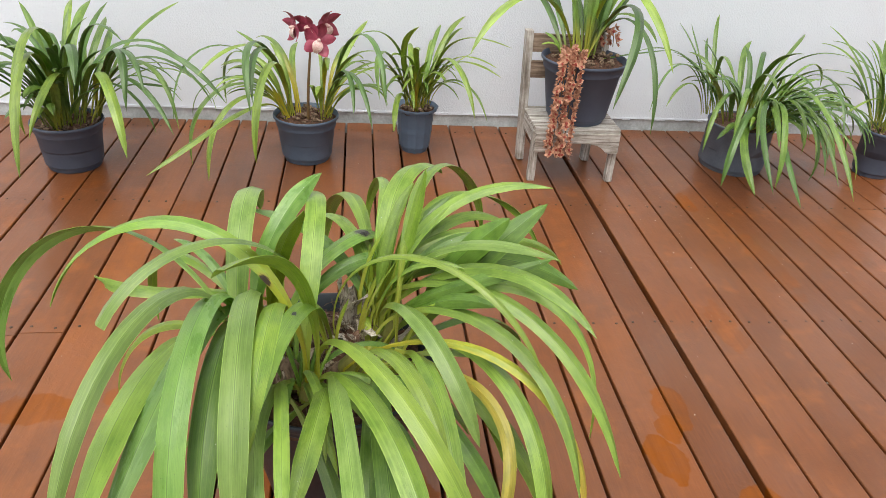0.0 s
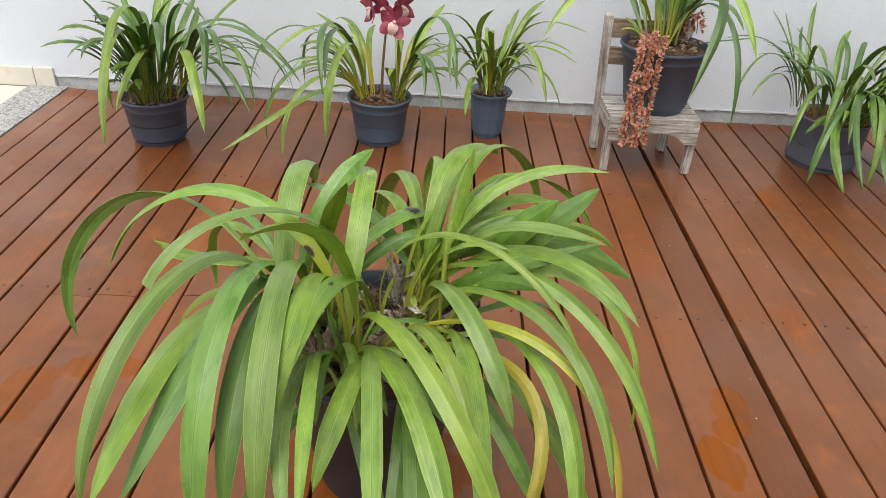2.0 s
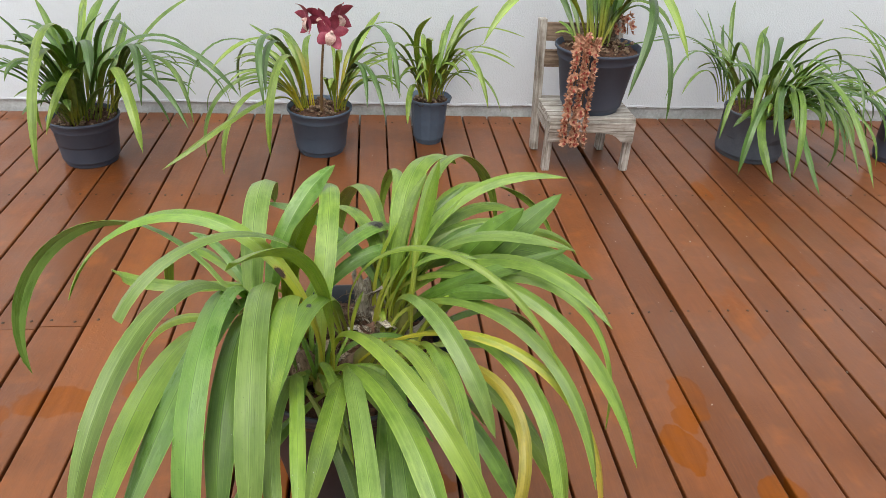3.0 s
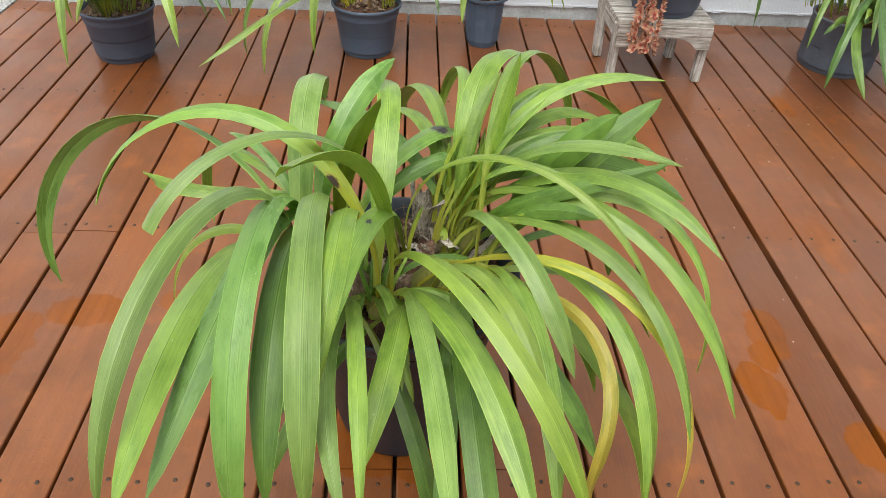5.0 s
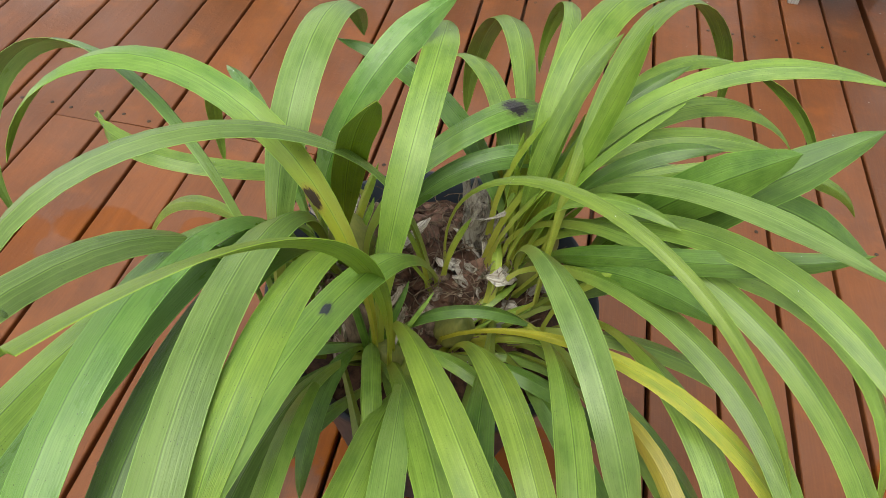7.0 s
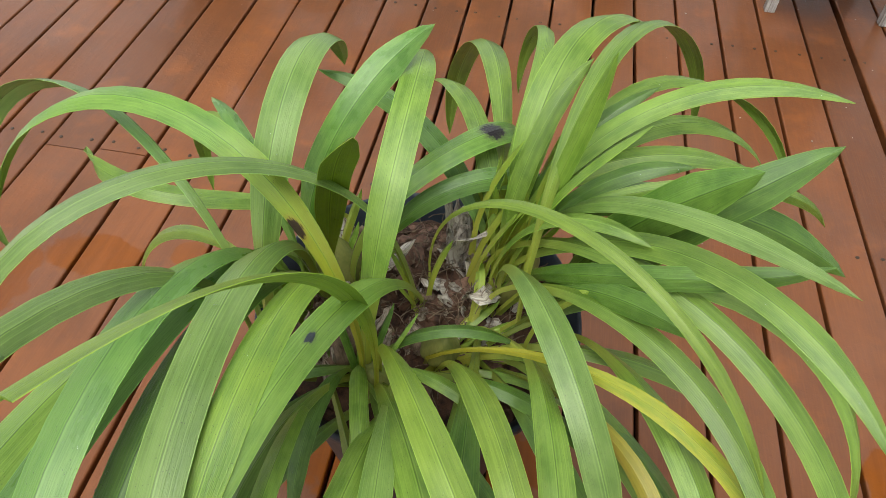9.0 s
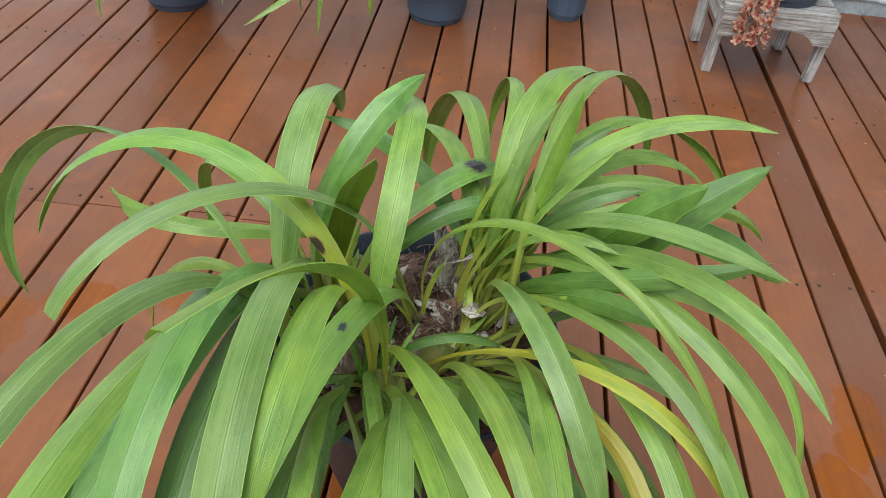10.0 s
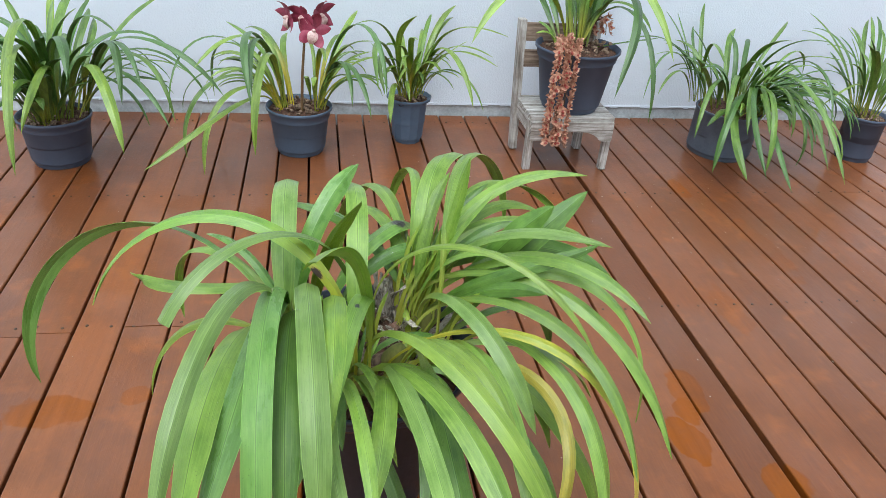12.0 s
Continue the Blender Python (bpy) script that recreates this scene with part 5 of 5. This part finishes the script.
# loose dry fibres and roots on the potting mix
bm = bmesh.new()
for i in range(260):
    a, d = rg.uniform(0, 6.283), 0.13 * rg.random() ** 0.6
    q = Vector((d * math.cos(a) - 0.005, d * math.sin(a), 0.300 + 0.047 * (1 - (d / 0.16) ** 2) + rg.uniform(0.004, 0.022)))
    h = Vector((rg.uniform(-1, 1), rg.uniform(-1, 1), rg.uniform(-0.2, 0.7))).normalized()
    w = rg.uniform(0.0003, 0.0009)
    prev = None
    for k in range(7):
        side = h.cross(Vector((0, 0, 1))).normalized() * w
        ring = [bm.verts.new(q + side), bm.verts.new(q + Vector((0, 0, w))), bm.verts.new(q - side)]
        if prev:
            for j in range(3):
                bm.faces.new((prev[j], prev[(j + 1) % 3], ring[(j + 1) % 3], ring[j]))
        prev = ring
        q = q + h * rg.uniform(0.004, 0.010)
        h = (h + Vector((rg.uniform(-0.5, 0.5), rg.uniform(-0.5, 0.5), rg.uniform(-0.5, 0.25)))).normalized()
tagged(part("dry_fibre", bm, HUSK, big, "pale dry roots and fibres"), kind="stuff")
chips(big, 0.15, 0.296, BARK, 250, 0.011, 31, heap=0.044)
chips(big, 0.13, 0.304, CHIP, 46, 0.015, 33, heap=0.040, name="bark_lump", label="larger reddish bark lumps")
chips(big, 0.12, 0.306, HUSK, 90, 0.008, 32, heap=0.038, name="husk_piece", label="broken dry husk pieces")
for plant, r, z, seed in ((orchid_a, 0.10, 0.148, 41), (orchid_b, 0.09, 0.155, 42), (orchid_c, 0.06, 0.162, 43), (orchid_d, 0.12, 0.215, 44), (orchid_e, 0.10, 0.165, 45), (orchid_f, 0.066, 0.168, 46)):
    chips(plant, r, z, HUSK, 70, 0.008, seed)


# ---- flowers ----
def petal_mesh(bm, length, width, cup, m, seg=8):
    """An oval petal that curls along its length."""
    layer = bm.loops.layers.uv.verify()
    rows = []
    for i in range(seg + 1):
        s = i / seg
        w = width * 0.5 * (math.sin(math.pi * min(0.98, 0.06 + 0.92 * s)) ** 0.7)
        bend = cup * s * s
        rows.append([bm.verts.new(m @ Vector((u * w, length * s * math.cos(bend), length * s * math.sin(bend) + 0.10 * width * (1 - u * u)))) for u in (-1, -0.5, 0, 0.5, 1)])
    for a, b in zip(rows, rows[1:]):
        for k in range(4):
            bm.faces.new((a[k], a[k + 1], b[k + 1], b[k]))


def orchid_flower(parent, at, az, tilt, roll, size):
    """Five petals and a lip on a short column, facing the bearing az."""
    m = pose(*at, 90 + tilt, 0, az + 90) @ pose(0, 0, 0, 0, 0, roll)
    bm = bmesh.new()
    bmesh.ops.create_uvsphere(bm, u_segments=12, v_segments=8, radius=size * 0.07, matrix=m @ pose(0, 0, size * 0.10) @ Matrix.Diagonal((1, 1, 2.0, 1)))
    column = part("flower", bm, LIP, parent, "open maroon orchid flower with a pale lip")
    for ang, ln, wd, cup in ((0, 0.66, 0.42, 0.5), (66, 0.62, 0.36, 0.35), (-66, 0.62, 0.36, 0.35), (140, 0.64, 0.42, 0.3), (-140, 0.64, 0.42, 0.3)):
        bm = bmesh.new()
        petal_mesh(bm, size * ln, size * wd, cup, m @ pose(0, 0, 0, 0, 0, ang))
        part("petal", bm, MAROON, column)
    bm = bmesh.new()
    petal_mesh(bm, size * 0.46, size * 0.38, -0.9, m @ pose(0, 0, size * 0.06, 45, 0, 180))
    part("lip", bm, LIP, column, "pale cream and pink lip")
    return column


def stalk(parent, pts, r0, r1, mat, name="stem", label=""):
    bm = bmesh.new()
    prev = None
    n = len(pts)
    for i, q in enumerate(pts):
        q = Vector(q)
        h = (Vector(pts[min(n - 1, i + 1)]) - Vector(pts[max(0, i - 1)])).normalized()
        a = h.orthogonal().normalized()
        b = h.cross(a)
        r = r0 + (r1 - r0) * i / (n - 1)
        ring = [bm.verts.new(q + (a * math.cos(t) + b * math.sin(t)) * r) for t in [k * math.pi / 4 for k in range(8)]]
        if prev:
            for k in range(8):
                bm.faces.new((prev[k], prev[(k + 1) % 8], ring[(k + 1) % 8], ring[k]))
        prev = ring
    bm.faces.new(prev)
    return part(name, bm, mat, parent, label)


# flowering stem of the maroon orchid
stalk(orchid_b, [(0.010, -0.04, 0.15), (0.012, -0.045, 0.22), (0.016, -0.05, 0.30), (0.022, -0.05, 0.37), (0.028, -0.05, 0.43), (0.036, -0.045, 0.48)], 0.0055, 0.003, STEM)
for at, az, tilt, roll, size in (((-0.022, -0.050, 0.480), 208, 4, 10, 0.090), ((0.020, -0.062, 0.486), 238, 14, 40, 0.084), ((0.054, -0.082, 0.446), 282, -16, -18, 0.094), ((0.076, -0.055, 0.492), 318, 8, 12, 0.096)):
    orchid_flower(orchid_b, at, az, tilt, roll, size)
    stalk(orchid_b, [(0.030, -0.045, at[2] - 0.03), tuple(0.5 * (a + b) for a, b in zip((0.030, -0.045, at[2] - 0.02), at)), (at[0], at[1] + 0.01, at[2])], 0.0022, 0.0018, STEM, "flower_stalk")

# hanging spikes of small rust-red flowers on the chair's orchid
bm = bmesh.new()
for k in range(5):
    petal_mesh(bm, 0.019, 0.0125, 0.5, pose(0, 0, 0, 0, 0, 72 * k), 4)
floret_petals = bpy.data.meshes.new("floret")
bm.to_mesh(floret_petals)
bm.free()
floret_petals.materials.append(RUST)
bm = bmesh.new()
petal_mesh(bm, 0.012, 0.010, -0.8, pose(0, 0, 0.003, 50, 0, 200), 4)
floret_lip = bpy.data.meshes.new("lip")
bm.to_mesh(floret_lip)
bm.free()
floret_lip.materials.append(RUSTLIP)
rg = random.Random(77)


def spike(pts, count, spread):
    stem = stalk(orchid_d, pts, 0.0028, 0.0014, STEM, "flower_spike", "hanging spike of rust-red flowers")
    n = len(pts) - 1
    for i in range(count):
        s = 0.06 + 0.94 * i / count
        k = min(n - 1, int(s * n))
        q = Vector(pts[k]).lerp(Vector(pts[k + 1]), s * n - k)
        a = radians(270 + (70 if i % 2 else -70) + rg.uniform(-45, 45))
        q += Vector((math.cos(a), math.sin(a), rg.uniform(-0.3, 0.4))) * spread
        m = Matrix.Translation(q) @ pose(0, 0, 0, 90 + rg.uniform(-40, 25), 0, math.degrees(a) + 90) @ pose(0, 0, 0, 0, 0, rg.uniform(0, 72)) @ Matrix.Scale(rg.uniform(0.8, 1.1), 4)
        for name, me in (("floret", floret_petals), ("lip", floret_lip)):
            ob = new(name, me)
            ob.parent = stem
            ob.matrix_world = orchid_d.matrix_world @ m
            ob.matrix_parent_inverse = orchid_d.matrix_world.inverted()


spike([(-0.075, -0.04, 0.22), (-0.085, -0.105, 0.27), (-0.106, -0.158, 0.235), (-0.110, -0.162, 0.13), (-0.114, -0.162, 0.03), (-0.118, -0.162, -0.075)], 112, 0.016)
spike([(-0.05, -0.05, 0.22), (-0.055, -0.115, 0.265), (-0.074, -0.162, 0.235), (-0.078, -0.168, 0.13), (-0.078, -0.168, 0.03), (-0.076, -0.168, -0.085)], 114, 0.016)
spike([(0.05, 0.05, 0.22), (0.07, 0.05, 0.29), (0.095, 0.04, 0.31), (0.10, 0.03, 0.28), (0.10, 0.02, 0.25)], 14, 0.013)

# pale crumbs and bits of leaf left on the boards
rg = random.Random(91)
bm = bmesh.new()
for i in range(170):
    x, y = rg.uniform(-2.0, 1.9), rg.uniform(-1.2, 1.33)
    if rg.random() < 0.45:
        x, y = rg.gauss(0.35, 0.5), rg.gauss(0.55, 0.35)
    if y > 1.36 or x < -2.1:
        continue
    size = rg.choice((0.0010, 0.0014, 0.0018, 0.0028))
    m = pose(x, y, 0.0008, rg.uniform(-15, 15), rg.uniform(-15, 15), rg.uniform(0, 360)) @ Matrix.Diagonal((size, size * rg.uniform(0.5, 1.0), 0.0007, 1))
    bmesh.ops.create_icosphere(bm, subdivisions=1, radius=1.0, matrix=m)
tagged(part("crumb", bm, DRY, deck, "pale crumbs and leaf bits on the boards"), kind="stuff")

# rain drops on the broad leaves
rg = random.Random(55)
bm = bmesh.new()
bmesh.ops.create_icosphere(bm, subdivisions=2, radius=1.0)
bead = [v.co.copy() for v in bm.verts]
bead_faces = [[v.index for v in f.verts] for f in bm.faces]
bm.free()
points, faces = [], []
for ob in [ob for ob in big.children if ob.name.split(".")[0] == "leaf"]:
    open_faces = [f for f in ob.data.polygons if f.normal.z > 0.35]
    for f in rg.sample(open_faces, min(len(open_faces), 7)):
        c = f.center.lerp(ob.data.vertices[f.vertices[0]].co, rg.random() * 0.7)
        s = rg.choice((0.0005, 0.0006, 0.0008, 0.0010, 0.0015))
        m = Matrix.Translation(c) @ f.normal.to_track_quat("Z", "Y").to_matrix().to_4x4() @ Matrix.Diagonal((s, s * rg.uniform(1, 1.6), s * 0.36, 1))
        faces += [[k + len(points) for k in face] for face in bead_faces]
        points += [m @ q for q in bead]
me = bpy.data.meshes.new("dew")
me.from_pydata(points, [], faces)
bm = bmesh.new()
bm.from_mesh(me)
bpy.data.meshes.remove(me)
tagged(part("dew", bm, WATER, big, "clear rain drops on the leaves"), kind="stuff")
ob = speckled_leaf
f = min(ob.data.polygons, key=lambda f: (f.center - ob.data.vertices[int(len(ob.data.vertices) * 0.68)].co).length)
bm = bmesh.new()
for i in range(5):
    m = Matrix.Translation(f.center + Vector((rg.uniform(-0.002, 0.002), rg.uniform(-0.002, 0.002), 0.0006))) @ f.normal.to_track_quat("Z", "Y").to_matrix().to_4x4() @ Matrix.Diagonal((rg.uniform(0.0005, 0.0010), rg.uniform(0.0006, 0.0016), 0.0004, 1))
    bmesh.ops.create_icosphere(bm, subdivisions=1, radius=1.0, matrix=m)
part("speck", bm, LIPWHITE, big, "small white speck on a leaf")

# ---- deck boards and screws ----
def board_mesh(width, y0, y1, bow):
    bm = bmesh.new()
    ys = [y0 + (y1 - y0) * i / 6 for i in range(7)]
    rows = []
    h, r = width / 2, 0.003
    for y in ys:
        off = bow * math.sin(math.pi * (y - y0) / (y1 - y0))
        rows.append([bm.verts.new((off + x, y, z)) for x, z in ((-h, -0.022), (-h, -r), (-h + r * 0.35, -r * 0.3), (-h + r, 0), (0, 0.0006), (h - r, 0), (h - r * 0.35, -r * 0.3), (h, -r), (h, -0.022))])
    for a, b in zip(rows, rows[1:]):
        for i in range(8):
            bm.faces.new((a[i], a[i + 1], b[i + 1], b[i]))
    bm.faces.new(rows[0][::-1]), bm.faces.new(rows[-1])
    return bm


rng = random.Random(4)
BUTTS = {-16: (-0.025,), -15: (-0.015, ), -14: (), -13: (0.0,), -12: (-0.005,), -9: (-0.63,), -8: (-0.63,), -7: (-0.63,), 4: (-1.3,), 9: (0.66,)}
for k in range(-22, 32):
    x0, x1 = k * PITCH, (k + 1) * PITCH
    lo = -2.286 if k == -22 else x0 + (0.0075 if k == 0 else 0.0031 + rng.uniform(-0.0008, 0.0007))
    hi = x1 - (0.0075 if k == -1 else 0.0031 + rng.uniform(-0.0008, 0.0007))
    cuts = [-3.45, *BUTTS.get(k, ()), WALL_Y - 0.012 - rng.uniform(0, 0.006)]
    for a, b in zip(cuts, cuts[1:]):
        ob = part("board", board_mesh(hi - lo, a + 0.0012, b - 0.0012, rng.uniform(-0.0008, 0.0008)), WOOD, deck)
        flat(ob)
        ob.location = ((lo + hi) / 2, 0, rng.uniform(-0.0006, 0.0006))

bm = bmesh.new()
for k in range(-22, 32):
    for y in (-3.3, -2.64, -1.98, -1.32, -0.655, 0.005, 0.665, 1.3):
        for off in (0.024, 0.081):
            c = Vector((k * PITCH + off + rng.uniform(-0.003, 0.003), y + rng.uniform(-0.005, 0.005), 0.0014))
            ring = [bm.verts.new(c + Vector((0.0036 * math.cos(a), 0.0036 * math.sin(a), 0))) for a in [i * math.pi / 4 for i in range(8)]]
            dip = bm.verts.new(c + Vector((0, 0, -0.0012)))
            foot = [bm.verts.new(v.co + Vector((0, 0, -0.002))) for v in ring]
            for i in range(8):
                j = (i + 1) % 8
                bm.faces.new((ring[i], ring[j], dip))
                bm.faces.new((foot[i], foot[j], ring[j], ring[i]))
tagged(part("screws", bm, STEEL, deck), "dull dark screw heads in pairs", kind="stuff")
